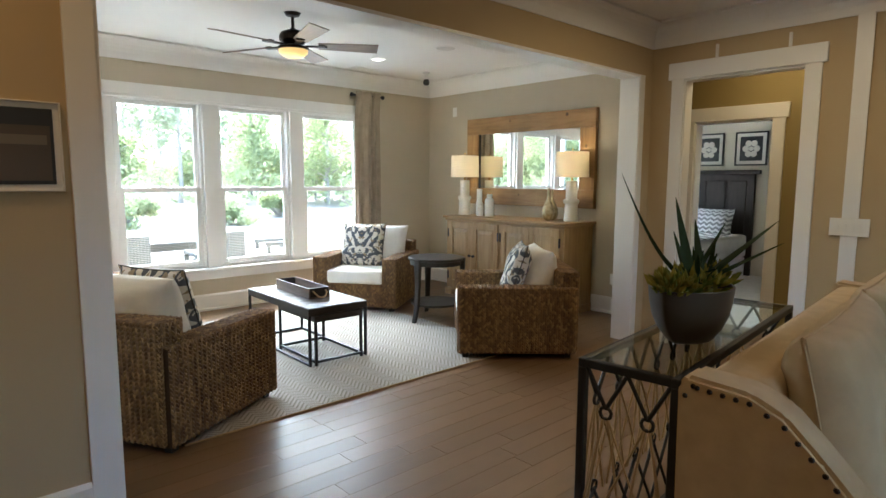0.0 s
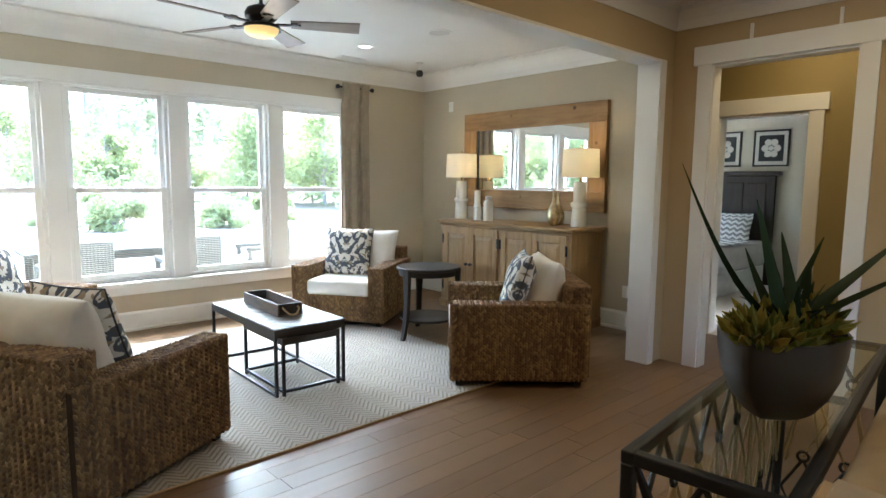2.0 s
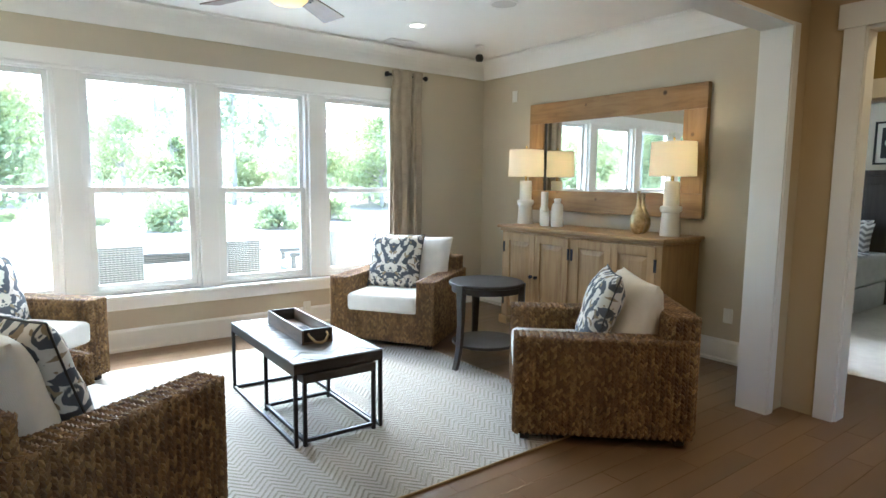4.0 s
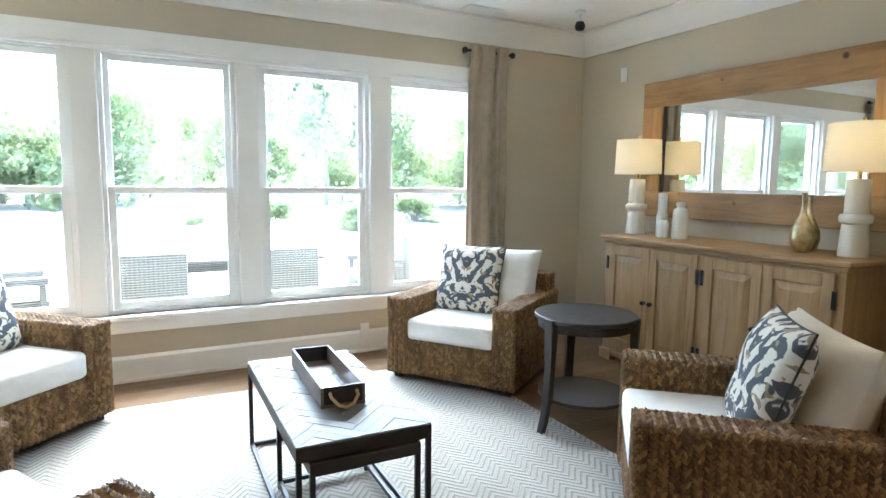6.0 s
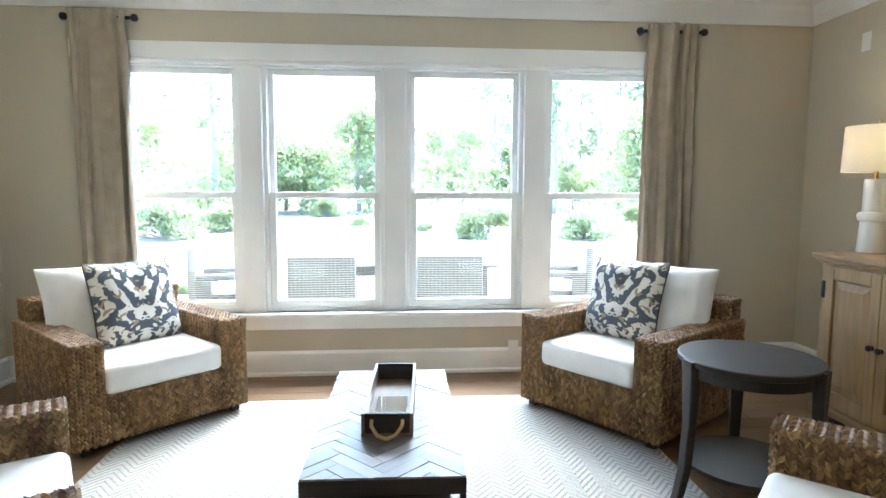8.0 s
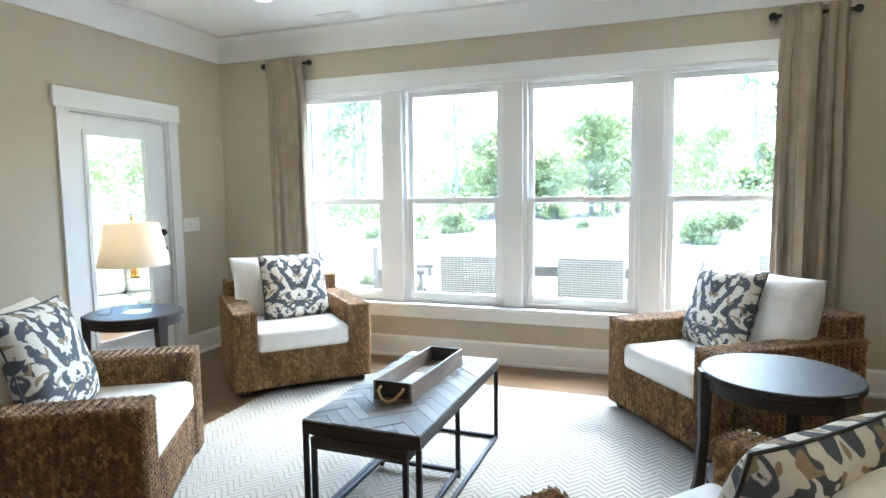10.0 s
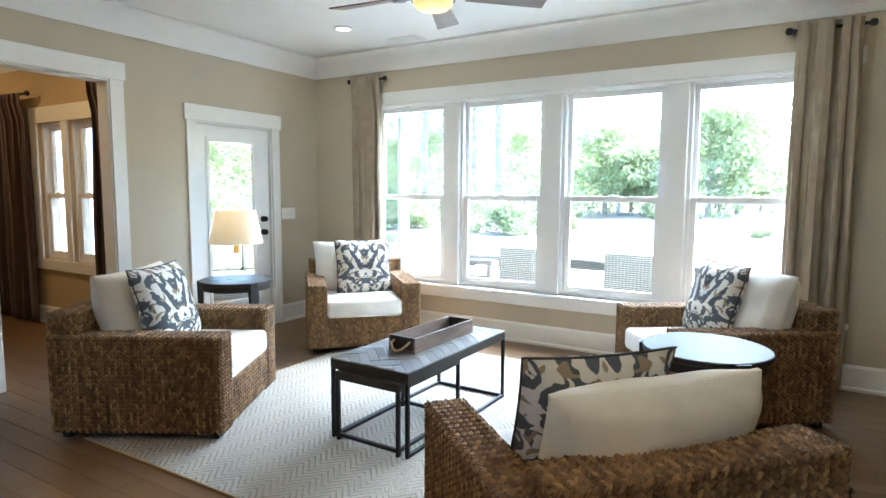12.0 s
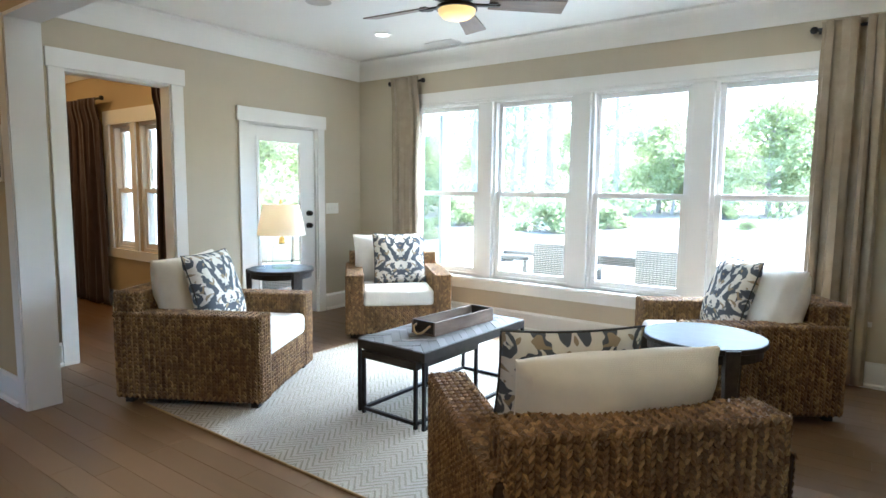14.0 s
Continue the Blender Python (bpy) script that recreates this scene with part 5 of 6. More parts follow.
def ceramic_lamp(y):
    x, z = 2.87, 0.981
    root = thing("table_lamp", "cream ceramic column lamp with white drum shade, lit", "lamp", Matrix.Translation((x, y, z)), "sideboard lamps")
    part("base", lathe([(0, 0), (0.075, 0), (0.076, 0.012), (0.07, 0.10), (0.066, 0.185), (0.078, 0.19), (0.083, 0.205), (0.083, 0.222), (0.076, 0.235), (0.06, 0.238), (0.06, 0.42), (0.056, 0.43), (0, 0.43)], 32), CERAMIC, root, "cream ceramic column base", smooth=True)
    part("neck", lathe([(0.012, 0.43), (0.012, 0.50), (0, 0.50)], 12), BRASS, root)
    part("lampshade", lathe([(0.178, 0.47), (0.17, 0.735), (0.168, 0.735), (0.176, 0.47), (0.178, 0.47)], 44), SHADE, root, "white linen drum shade", smooth=True)
    part("finial", lathe([(0, 0.775), (0.01, 0.765), (0.005, 0.75), (0.005, 0.73), (0, 0.73)], 10), BRASS, root)
    part("bulb", lathe([(0, 0.51), (0.018, 0.515), (0.03, 0.55), (0.02, 0.585), (0, 0.59)], 14), BULB_GLOW, root, "glowing bulb", smooth=True)
    lamp("table_lamp_bulb", "POINT", (x, y, z + 0.62), 13, WARM, 0.03)


ceramic_lamp(-1.08)
ceramic_lamp(-2.70)


def bottle(x, y, profile, material, name, label, category, group):
    root = thing(name, label, category, Matrix.Translation((x, y, 0.981)), group)
    part("body", lathe(profile, 28), material, root, smooth=True)


WG = "white ceramic bottles"
bottle(2.83, -1.38, [(0, 0), (0.04, 0), (0.042, 0.01), (0.042, 0.16), (0.034, 0.18), (0.034, 0.32), (0.03, 0.325), (0.026, 0.30), (0, 0.30)], CERAMIC, "ceramic_vase", "tall white ceramic bottle vase on the sideboard", "vase", WG)
bottle(2.79, -1.43, [(0, 0), (0.036, 0), (0.04, 0.01), (0.04, 0.10), (0.03, 0.125), (0.024, 0.13), (0.03, 0.15), (0.026, 0.155), (0.02, 0.14), (0, 0.14)], CERAMIC, "ceramic_vase", "small white ceramic bottle vase on the sideboard", "vase", WG)
bottle(2.82, -1.555, [(0, 0), (0.052, 0), (0.056, 0.012), (0.054, 0.19), (0.044, 0.215), (0.028, 0.222), (0.028, 0.235), (0.034, 0.24), (0.034, 0.262), (0.026, 0.265), (0.02, 0.24), (0, 0.24)], CERAMIC, "ceramic_vase", "stout white ceramic bottle vase on the sideboard", "vase", WG)
GP = [(0, 0), (0.03, 0), (0.05, 0.02), (0.066, 0.075), (0.062, 0.13), (0.04, 0.185), (0.02, 0.225), (0.013, 0.27), (0.014, 0.34), (0.018, 0.35), (0.01, 0.345), (0, 0.335)]
bottle(2.80, -2.45, GP, GOLD, "gold_vase", "mottled gold bottle vase with slim neck", "vase", "gold vases")
bottle(2.91, -2.42, [(r, z * 0.94) for r, z in GP], GOLD, "gold_vase", "mottled gold bottle vase with slim neck", "vase", "gold vases")


# ---- great room: console table, planter, sofa, pictures ----
def console_table():
    L, W, Ht, t = 1.33, 0.31, 0.877, 0.026
    root = thing("console_table", "iron and glass console table with rope lattice sides", "console table", pose(-0.908, -5.415, 0.001, 0, 0, 5.5))
    part("top_frame", boxes(((0, -t, Ht - t), (L, 0, Ht)), ((0, -W, Ht - t), (L, -W + t, Ht)), ((0, -W + t, Ht - t), (t, -t, Ht)), ((L - t, -W + t, Ht - t), (L, -t, Ht)), bevel=0.003), IRON, root)
    part("glass_top", box((t * 0.6, -W + t * 0.6, Ht - 0.006), (L - t * 0.6, -t * 0.6, Ht + 0.002)), GLASS, root, "clear glass top").visible_shadow = False
    leg = mesh_of(box((-t / 2, -t / 2, 0), (t / 2, t / 2, Ht - t), 0.003, 1), "leg")
    for x in (t / 2, L - t / 2):
        for y in (-t / 2, -W + t / 2):
            part("leg", leg, IRON, root).location = (x, y, 0)
    part("lower_frame", boxes(((t, -t, 0.10), (L - t, 0, 0.10 + t)), ((t, -W, 0.10), (L - t, -W + t, 0.10 + t)), ((0, -W + t, 0.10), (t, -t, 0.10 + t)), ((L - t, -W + t, 0.10), (L, -t, 0.10 + t)), bevel=0.003), IRON, root)
    part("cross_bar", box((L / 2 - 0.012, -W + t, Ht - t + 0.002), (L / 2 + 0.012, -t, Ht - 0.008), 0.002), IRON, root)
    ring = []
    for k in range(13):
        a = 2 * math.pi * k / 12
        ring.append((0.018 * math.cos(a), 0, 0.018 * math.sin(a)))
    ring_me = mesh_of(tube(ring, 0.0055, 6), "ring", True)

    def lattice(p0, p1, z0, z1, cells):
        """Iron zigzag at the top and rope diamonds below, between two uprights."""
        p0, p1 = Vector(p0), Vector(p1)

        def at(u, z):
            q = p0.lerp(p1, u)
            return (q.x, q.y, z)
        zt, zm, zl = z1, z1 - 0.13, z0 + 0.30
        n = (p1 - p0).cross(Vector((0, 0, 1))).normalized() * 0.006
        turn = math.degrees(math.atan2(p1.y - p0.y, p1.x - p0.x))

        def clamp(u):
            return min(0.995, max(0.005, u))

        def strand(q0, q1, side):
            q0, q1 = Vector(q0), Vector(q1)
            pts = [q0.lerp(q1, k / 6) + n * (side * math.sin(math.pi * k / 6)) for k in range(7)]
            part("rope", tube([tuple(p) for p in pts], 0.0042, 6), ROPE, root, "twisted jute rope")
        for i in range(cells):
            u0, um, u1 = i / cells, (i + 0.5) / cells, (i + 1) / cells
            part("iron_strut", tube([at(clamp(u0), zt), at(um, zm + 0.012)], 0.0065, 6), IRON, root)
            part("iron_strut", tube([at(clamp(u1), zt), at(um, zm + 0.012)], 0.0065, 6), IRON, root)
            r = part("ring", ring_me, IRON, root)
            r.matrix_basis = Matrix.Translation(at(um, zm)) @ pose(0, 0, 0, 0, 0, turn)
            for s in (-1, 1):
                strand(at(clamp(um + s * 0.05 / cells), zm - 0.012), at(clamp(um + s * 1.0 / cells), zl), s)
                strand(at(clamp(um + s * 0.04 / cells), zm - 0.014), at(clamp(um + s * 0.42 / cells), zl - 0.03), -s)
        for i in range(cells):
            um = (i + 0.5) / cells
            r = part("ring", ring_me, IRON, root)
            r.matrix_basis = Matrix.Translation(at(um, zl)) @ pose(0, 0, 0, 0, 0, turn)
            for s in (-1, 1):
                part("iron_strut", tube([at(um, zl - 0.012), at(clamp(um + s * 0.5 / cells), zl - 0.13), at(um, zl - 0.25)], 0.006, 6), IRON, root)

    lattice((t / 2, -t, 0), (t / 2, -W + t, 0), 0.126, Ht - t, 2)
    lattice((t, -t / 2, 0), (L - t, -t / 2, 0), 0.126, Ht - t, 8)
    lattice((L - t / 2, -t, 0), (L - t / 2, -W + t, 0), 0.126, Ht - t, 2)


console_table()


def planter():
    cx, cy, z = -0.45, -5.545, 0.8805
    root = thing("succulent_planter", "aloe and sedum succulents in a bronze bowl planter", "plant", Matrix.Translation((cx, cy, z)))
    def boat(profile, segs=44):
        bm = lathe(profile, segs)
        for v in bm.verts:
            r = math.hypot(v.co.x, v.co.y)
            if r > 1e-6:
                c, sn = v.co.x / r, v.co.y / r
                v.co.x = 1.08 * r * c
                v.co.y = 0.74 * r * sn * abs(sn) ** 0.55
        return bm

    part("pot", boat([(0, 0), (0.085, 0), (0.10, 0.008), (0.135, 0.045), (0.16, 0.09), (0.173, 0.14), (0.178, 0.185), (0.168, 0.187), (0.162, 0.16), (0, 0.155)]), POT, root, "boat-shaped bronze-glazed bowl", smooth=True)
    part("soil", boat([(0, 0.172), (0.10, 0.170), (0.145, 0.162)], 24), SOIL, root)
    rnd = random.Random(21)

    def blade_leaf(base, tip, width, sag):
        base, tip = Vector(base), Vector(tip)
        bm = bmesh.new()
        d = tip - base
        side = d.cross(Vector((0, 0, 1))).normalized() if d.cross(Vector((0, 0, 1))).length > 1e-4 else Vector((1, 0, 0))
        up = side.cross(d).normalized()
        rings = []
        n = 9
        for i in range(n + 1):
            t = i / n
            p = base.lerp(tip, t) + Vector((0, 0, sag * math.sin(math.pi * t)))
            w = width * (1 - t) ** 0.75 * (0.75 + 0.5 * min(1, t * 4)) + 0.0012
            rings.append([bm.verts.new(p + side * w), bm.verts.new(p + up * w * 0.18), bm.verts.new(p - side * w), bm.verts.new(p - up * w * 0.45)])
        for a, b in zip(rings, rings[1:]):
            for k in range(4):
                bm.faces.new((a[k], a[(k + 1) % 4], b[(k + 1) % 4], b[k]))
        bm.faces.new(rings[0])
        bm.faces.new(rings[-1])
        bmesh.ops.recalc_face_normals(bm, faces=bm.faces)
        part("aloe_leaf", bm, SUCCULENT, root, smooth=True)

    blade_leaf((-0.03, 0.0, 0.2), (-0.20, 0.16, 0.56), 0.021, -0.05)
    blade_leaf((0.0, 0.0, 0.2), (0.02, 0.08, 0.48), 0.026, 0.0)
    blade_leaf((0.05, -0.01, 0.2), (0.30, -0.16, 0.40), 0.022, 0.0)
    blade_leaf((0.04, -0.02, 0.2), (0.24, -0.20, 0.33), 0.02, 0.0)
    for k in range(9):
        a = rnd.uniform(-0.9, 0.9)
        r = rnd.uniform(0.08, 0.22)
        blade_leaf((rnd.uniform(0.0, 0.07), rnd.uniform(-0.03, 0.03), 0.17), (0.03 + r * math.cos(a), r * math.sin(a), rnd.uniform(0.28, 0.40)), rnd.uniform(0.011, 0.017), rnd.uniform(-0.015, 0.01))
    for k in range(15):
        a = rnd.uniform(0, 6.28)
        r = rnd.uniform(0.05, 0.15)
        blade_leaf((rnd.uniform(-0.03, 0.06), rnd.uniform(-0.03, 0.03), 0.16), (r * math.cos(a), r * math.sin(a), rnd.uniform(0.22, 0.32)), rnd.uniform(0.009, 0.015), rnd.uniform(-0.01, 0.02))
    # clumps of fleshy sedum round the rim
    verts, faces = [], []
    for cxx, cyy, nn in ((-0.145, 0.02, 70), (-0.10, -0.04, 50), (-0.16, -0.01, 60), (0.145, -0.03, 70), (0.10, 0.04, 50), (0.15, 0.0, 40), (0.03, 0.06, 30), (0.0, -0.06, 40)):
        for _ in range(nn):
            a, b = rnd.uniform(0, 6.28), rnd.uniform(0.1, 1.2)
            d = Vector((math.cos(a) * math.sin(b), math.sin(a) * math.sin(b), math.cos(b)))
            p = Vector((cxx, cyy, 0.165)) + d * rnd.uniform(0.03, 0.075)
            s = d.orthogonal().normalized()
            u = d.cross(s)
            ln, w = rnd.uniform(0.024, 0.038), rnd.uniform(0.007, 0.012)
            k = len(verts)
            verts += [p - d * ln * 0.5, p + s * w + d * ln * 0.2, p + u * w + d * ln * 0.2, p - s * w + d * ln * 0.2, p - u * w + d * ln * 0.2, p + d * ln]
            faces += [(k, k + 2, k + 1), (k, k + 3, k + 2), (k, k + 4, k + 3), (k, k + 1, k + 4), (k + 5, k + 1, k + 2), (k + 5, k + 2, k + 3), (k + 5, k + 3, k + 4), (k + 5, k + 4, k + 1)]
    me = bpy.data.meshes.new("sedum")
    me.from_pydata([tuple(v) for v in verts], [], faces)
    tagged(part("sedum", me, SEDUM, root), "yellow-green fleshy sedum leaves round the rim", "", kind="stuff")


planter()


def sofa():
    root = thing("sofa", "oatmeal tweed sofa with nailhead trim behind the console", "sofa", pose(-0.90, -5.735, 0, 0, 0, 4.5))
    L, D, BH = 2.15, 0.92, 0.905
    bm = bmesh.new()

    def arm_profile():
        return [(0, 0.12), (0.01, BH - 0.03), (-0.01, BH), (-0.17, BH - 0.012), (-0.25, BH - 0.05), (-0.34, BH - 0.14), (-0.46, BH - 0.27), (-0.62, BH - 0.325), (-D + 0.02, BH - 0.335), (-D, BH - 0.37), (-D, 0.12)]

    def arm(x0, x1):
        bm = bmesh.new()
        pr = arm_profile()
        a = [bm.verts.new((x0, y, z)) for y, z in pr]
        b = [bm.verts.new((x1, y, z)) for y, z in pr]
        bm.faces.new(a)
        bm.faces.new(b[::-1])
        for i in range(len(pr)):
            j = (i + 1) % len(pr)
            bm.faces.new((a[i], b[i], b[j], a[j]))
        bmesh.ops.recalc_face_normals(bm, faces=bm.faces)
        bmesh.ops.bevel(bm, geom=bm.edges[:], offset=0.012, segments=2, affect="EDGES")
        return bm

    part("arm", arm(0, 0.13), SOFA, root, smooth=True)
    part("arm", arm(L - 0.13, L), SOFA, root, smooth=True)
    part("back", box((0.13, -0.20, 0.12), (L - 0.13, -0.01, BH - 0.012), 0.05, 4), SOFA, root, smooth=True)
    part("seat_deck", box((0.13, -D + 0.02, 0.12), (L - 0.13, -0.20, 0.30), 0.02), SOFA, root)
    for i in range(2):
        x0 = 0.135 + i * (L - 0.27) / 2
        part("seat_cushion", box((x0, -D, 0.305), (x0 + (L - 0.27) / 2 - 0.006, -0.22, 0.47), 0.04, 4), SOFA, root, smooth=True)
        c = cushion("back_cushion", 0.90, 0.56, 0.24, SOFA, root, pose(x0 + 0.48, -0.30, 0.74, -12, 0, 0), puff=0.7, seed=30 + i, piping=True)
    nail = mesh_of(lathe([(0, 0.005), (0.005, 0.004), (0.0075, 0)], 8), "nailhead", True)
    pr = arm_profile()[1:-1]
    acc = 0.0
    pts = [Vector((0, y, z)) for y, z in pr]
    for p, q in zip(pts, pts[1:]):
        d = (q - p)
        n = max(1, int(d.length / 0.032))
        for k in range(n):
            c = p + d * (k / n)
            o = part("nailhead", nail, BRONZE, root)
            o.matrix_basis = Matrix.Translation((-0.0005, c.y + (0.022 if c.y > -0.01 else 0) * -1, c.z - 0.026)) @ pose(0, 0, 0, 0, -90, 0)
    for x in (0.08, L - 0.08):
        for y in (-0.08, -D + 0.08):
            f = part("foot", lathe([(0, 0.125), (0.03, 0.125), (0.02, 0.0), (0, 0.0)], 14), ESPRESSO, root)
            f.location = (x, y, 0)


sofa()


def picture(name, m, w, h, label, category, mat_w=0.06, art=PRINT_DARK, frame=BLACK, motif=None, fw=0.022):
    """A framed picture hung flat: its back is at local y = 0, its face towards -y."""
    root = thing(name, label, category, m)
    part("frame", boxes(((-w / 2, -0.025, -h / 2), (-w / 2 + fw, 0, h / 2)), ((w / 2 - fw, -0.025, -h / 2), (w / 2, 0, h / 2)), ((-w / 2 + fw, -0.025, h / 2 - fw), (w / 2 - fw, 0, h / 2)), ((-w / 2 + fw, -0.025, -h / 2), (w / 2 - fw, 0, -h / 2 + fw)), bevel=0.002), frame, root)
    part("mount", box((-w / 2 + fw, -0.012, -h / 2 + fw), (w / 2 - fw, -0.004, h / 2 - fw)), PAPER, root, "off-white mount")
    pr = part("print", box((-w / 2 + fw + mat_w, -0.016, -h / 2 + fw + mat_w), (w / 2 - fw - mat_w, -0.0125, h / 2 - fw - mat_w)), art, root)
    if motif:
        motif(root, w / 2 - fw - mat_w, h / 2 - fw - mat_w)
    return root


def petals(root, hw, hh):
    for i in range(6):
        a = math.pi / 3 * i
        bm = lathe([(0, 0.003), (hw * 0.27, 0.003), (hw * 0.3, 0)], 14)
        p = part("petal", bm, PAPER, root)
        p.matrix_basis = pose(hw * 0.5 * math.cos(a), -0.0165, hh * 0.5 * math.sin(a), 90, 0, 0)
    p = part("petal", lathe([(0, 0.003), (hw * 0.2, 0.003), (hw * 0.22, 0)], 12), PAPER, root)
    p.matrix_basis = pose(0, -0.0165, 0, 90, 0, 0)


for y in (-2.34, -2.965):
    picture("framed_print", pose(6.998, y, 1.90, 0, 0, -90), 0.46, 0.50, "black framed botanical medallion print over the bed", "picture", 0.05, motif=petals)


def shapes_photo(root, hw, hh):
    part("photo_area", box((0.1 * hw, -0.0185, -hh * 0.9), (hw * 0.95, -0.0163, hh * 0.55)), paint("photo_brown", (0.08, 0.055, 0.035), 0.5, 0.5), root)
    part("photo_area", box((0.15 * hw, -0.0205, hh * 0.05), (hw * 0.9, -0.0187, hh * 0.3)), paint("photo_tan", (0.16, 0.12, 0.07), 0.5, 0.3), root)


picture("wall_photograph", pose(-2.185, YH0 - 0.001, 1.53, 0, 0, 0), 0.50, 0.33, "dark photograph print in a pale mount on the tan wall", "picture", 0.02, motif=shapes_photo, frame=PAPER, fw=0.006)
picture("wall_photograph", pose(-2.9, YH0 - 0.001, 1.53, 0, 0, 0), 0.50, 0.33, "dark photograph print in a pale mount on the tan wall", "picture", 0.028, frame=PAPER, fw=0.01)


# ---- bedroom glimpsed through the doorway ----
def bed():
    root = thing("bed", "bed with dark panelled headboard and white bedding", "bed", Matrix.Translation((6.98, -2.22, 0.002)))
    part("headboard", boxes(((-0.06, -0.85, 0.0), (0, 0.85, 1.52)), bevel=0.01), HEADBOARD, root)
    part("headboard_cap", box((-0.10, -0.92, 1.52), (0.0, 0.92, 1.58), 0.012), HEADBOARD, root)
    for i in range(5):
        y = -0.74 + i * 0.30
        part("headboard_panel", box((-0.075, y, 0.6), (-0.0605, y + 0.25, 1.42), 0.006), HEADBOARD, root)
    part("mattress", box((-2.1, -0.8, 0.28), (-0.07, 0.8, 0.62), 0.05, 3), BEDLINEN, root, "white mattress", smooth=True)
    part("bed_skirt", box((-2.08, -0.78, 0.01), (-0.08, 0.78, 0.28), 0.005), BEDLINEN, root)
    part("foot_rail", box((-2.16, -0.86, 0.03), (-2.08, 0.86, 0.17), 0.01), HEADBOARD, root, "low dark wooden foot rail")


bed()
for k, (x, y) in enumerate(((6.72, -1.95), (6.72, -2.58), (6.50, -2.05), (6.50, -2.66))):
    cu = cushion("bed_pillow", 0.58, 0.42, 0.16, CHEVRON, None, pose(x, y, 0.80 - 0.03 * (k > 1), -16, 0, -90), seed=50 + k)
    tagged(cu, "grey and white chevron pillow on the bed", "pillow", "bed pillows")

cover = cushion("coverlet", 1.62, 1.45, 0.09, CHEVRON, None, pose(5.62, -2.22, 0.645, -90, 0, -90), pinch=0.02, seed=61)
tagged(cover, "grey and white chevron quilt spread over the bed", "quilt")
CARPET = cloth("cream_carpet", (0.62, 0.59, 0.53), 500, 0.08)
setting("carpet", box((3.60, -7.0, -0.008), (7.0, -0.75, 0.002)), CARPET, "cream wall-to-wall bedroom carpet", "carpet")

# ---- outside ----
PZ = -0.15


def ground():
    bm = bmesh.new()
    n = 60
    g = []
    for j in range(n + 1):
        row = []
        for i in range(n + 1):
            u = (i / n * 2 - 1)
            v = j / n
            x = math.copysign(abs(u) ** 2.2, u) * 900
            y = -12 + (v ** 2.6) * 1500
            rise = max(0.0, min(1.0, (y - 9) / 26)) * 0.75
            z = PZ - 0.06 + rise + 0.12 * noise.noise(Vector((x * 0.11, y * 0.11, 0))) * (1 if y > 5 else 0)
            row.append(bm.verts.new((x, y, z)))
        g.append(row)
    for j in range(n):
        for i in range(n):
            bm.faces.new((g[j][i], g[j][i + 1], g[j + 1][i + 1], g[j + 1][i]))
    return setting("ground", bm, SAND, "pale sandy ground with sparse grass", "ground")


ground()
setting("patio", box((-5.0, 0.13, PZ - 0.12), (4.5, 4.2, PZ), 0.01), PAVER, "pale concrete patio slab outside the windows", "patio")


def wicker_chair():
    """Back towards -y."""
    root = thing("patio_chair", "grey resin wicker patio armchair on the patio", "chair", group="patio chairs")
    part("backrest", box((-0.30, -0.32, 0.12), (0.30, -0.24, 0.90), 0.02), WICKER_GREY, root, smooth=True)
    for s in (-1, 1):
        x0, x1 = sorted((s * 0.31, s * 0.24))
        part("arm", box((x0, -0.24, 0.58), (x1, 0.30, 0.64), 0.015), WICKER_GREY, root)
        part("side", box((x0, -0.24, 0.12), (x1, -0.10, 0.58), 0.01), WICKER_GREY, root)
        for y in (-0.27, 0.25):
            part("leg", box((x0 + 0.005, y - 0.025, 0), (x1 - 0.005, y + 0.025, 0.58 if y > 0 else 0.13), 0.006), WICKER_GREY, root)
    part("seat", box((-0.24, -0.24, 0.30), (0.24, 0.30, 0.42), 0.015), WICKER_GREY, root)
    part("seat_pad", box((-0.235, -0.23, 0.42), (0.235, 0.29, 0.49), 0.025, 3), LINEN_CREAM, root, "cream seat pad", smooth=True)
    return root


pc = wicker_chair()
pc.matrix_world = pose(-0.60, 1.22, PZ, 0, 0, 2)
for x, y, r in ((0.57, 1.24, -3), (-1.72, 1.95, -80), (1.85, 1.95, 82)):
    copy_thing(pc, pose(x, y, PZ, 0, 0, r))


def patio_table():
    root = thing("patio_table", "grey outdoor dining table on the patio", "table", Matrix.Translation((0.05, 1.98, PZ)))
    part("tabletop", box((-1.05, -0.42, 0.70), (1.05, 0.42, 0.74), 0.008), WICKER_GREY, root)
    for x in (-0.92, 0.92):
        for y in (-0.34, 0.34):
            part("leg", box((x - 0.04, y - 0.04, 0), (x + 0.04, y + 0.04, 0.70), 0.006), WICKER_GREY, root)
    part("apron", boxes(((-0.92, -0.36, 0.62), (0.92, -0.32, 0.70)), ((-0.92, 0.32, 0.62), (0.92, 0.36, 0.70))), WICKER_GREY, root)


patio_table()


def house_wing():
    root = thing("house_wing", "pale clapboard wing of the house across the patio", "house")
    part("wall", box((-7.9, -1.8, PZ), (-7.6, 1.2, 3.2)), SIDING, root)
    pl = mesh_of(box((0, -1.8, 0), (0.022, 1.2, 0.125)), "clapboard")
    for i in range(26):
        c = part("clapboard", pl, SIDING, root)
        c.matrix_basis = pose(-7.6, 0, PZ + 0.02 + i * 0.125, 0, -4, 0)
    part("roof", box((-8.6, -2.2, 3.2), (-7.2, 1.6, 3.4)), SIDING, root)
    return root


house_wing()


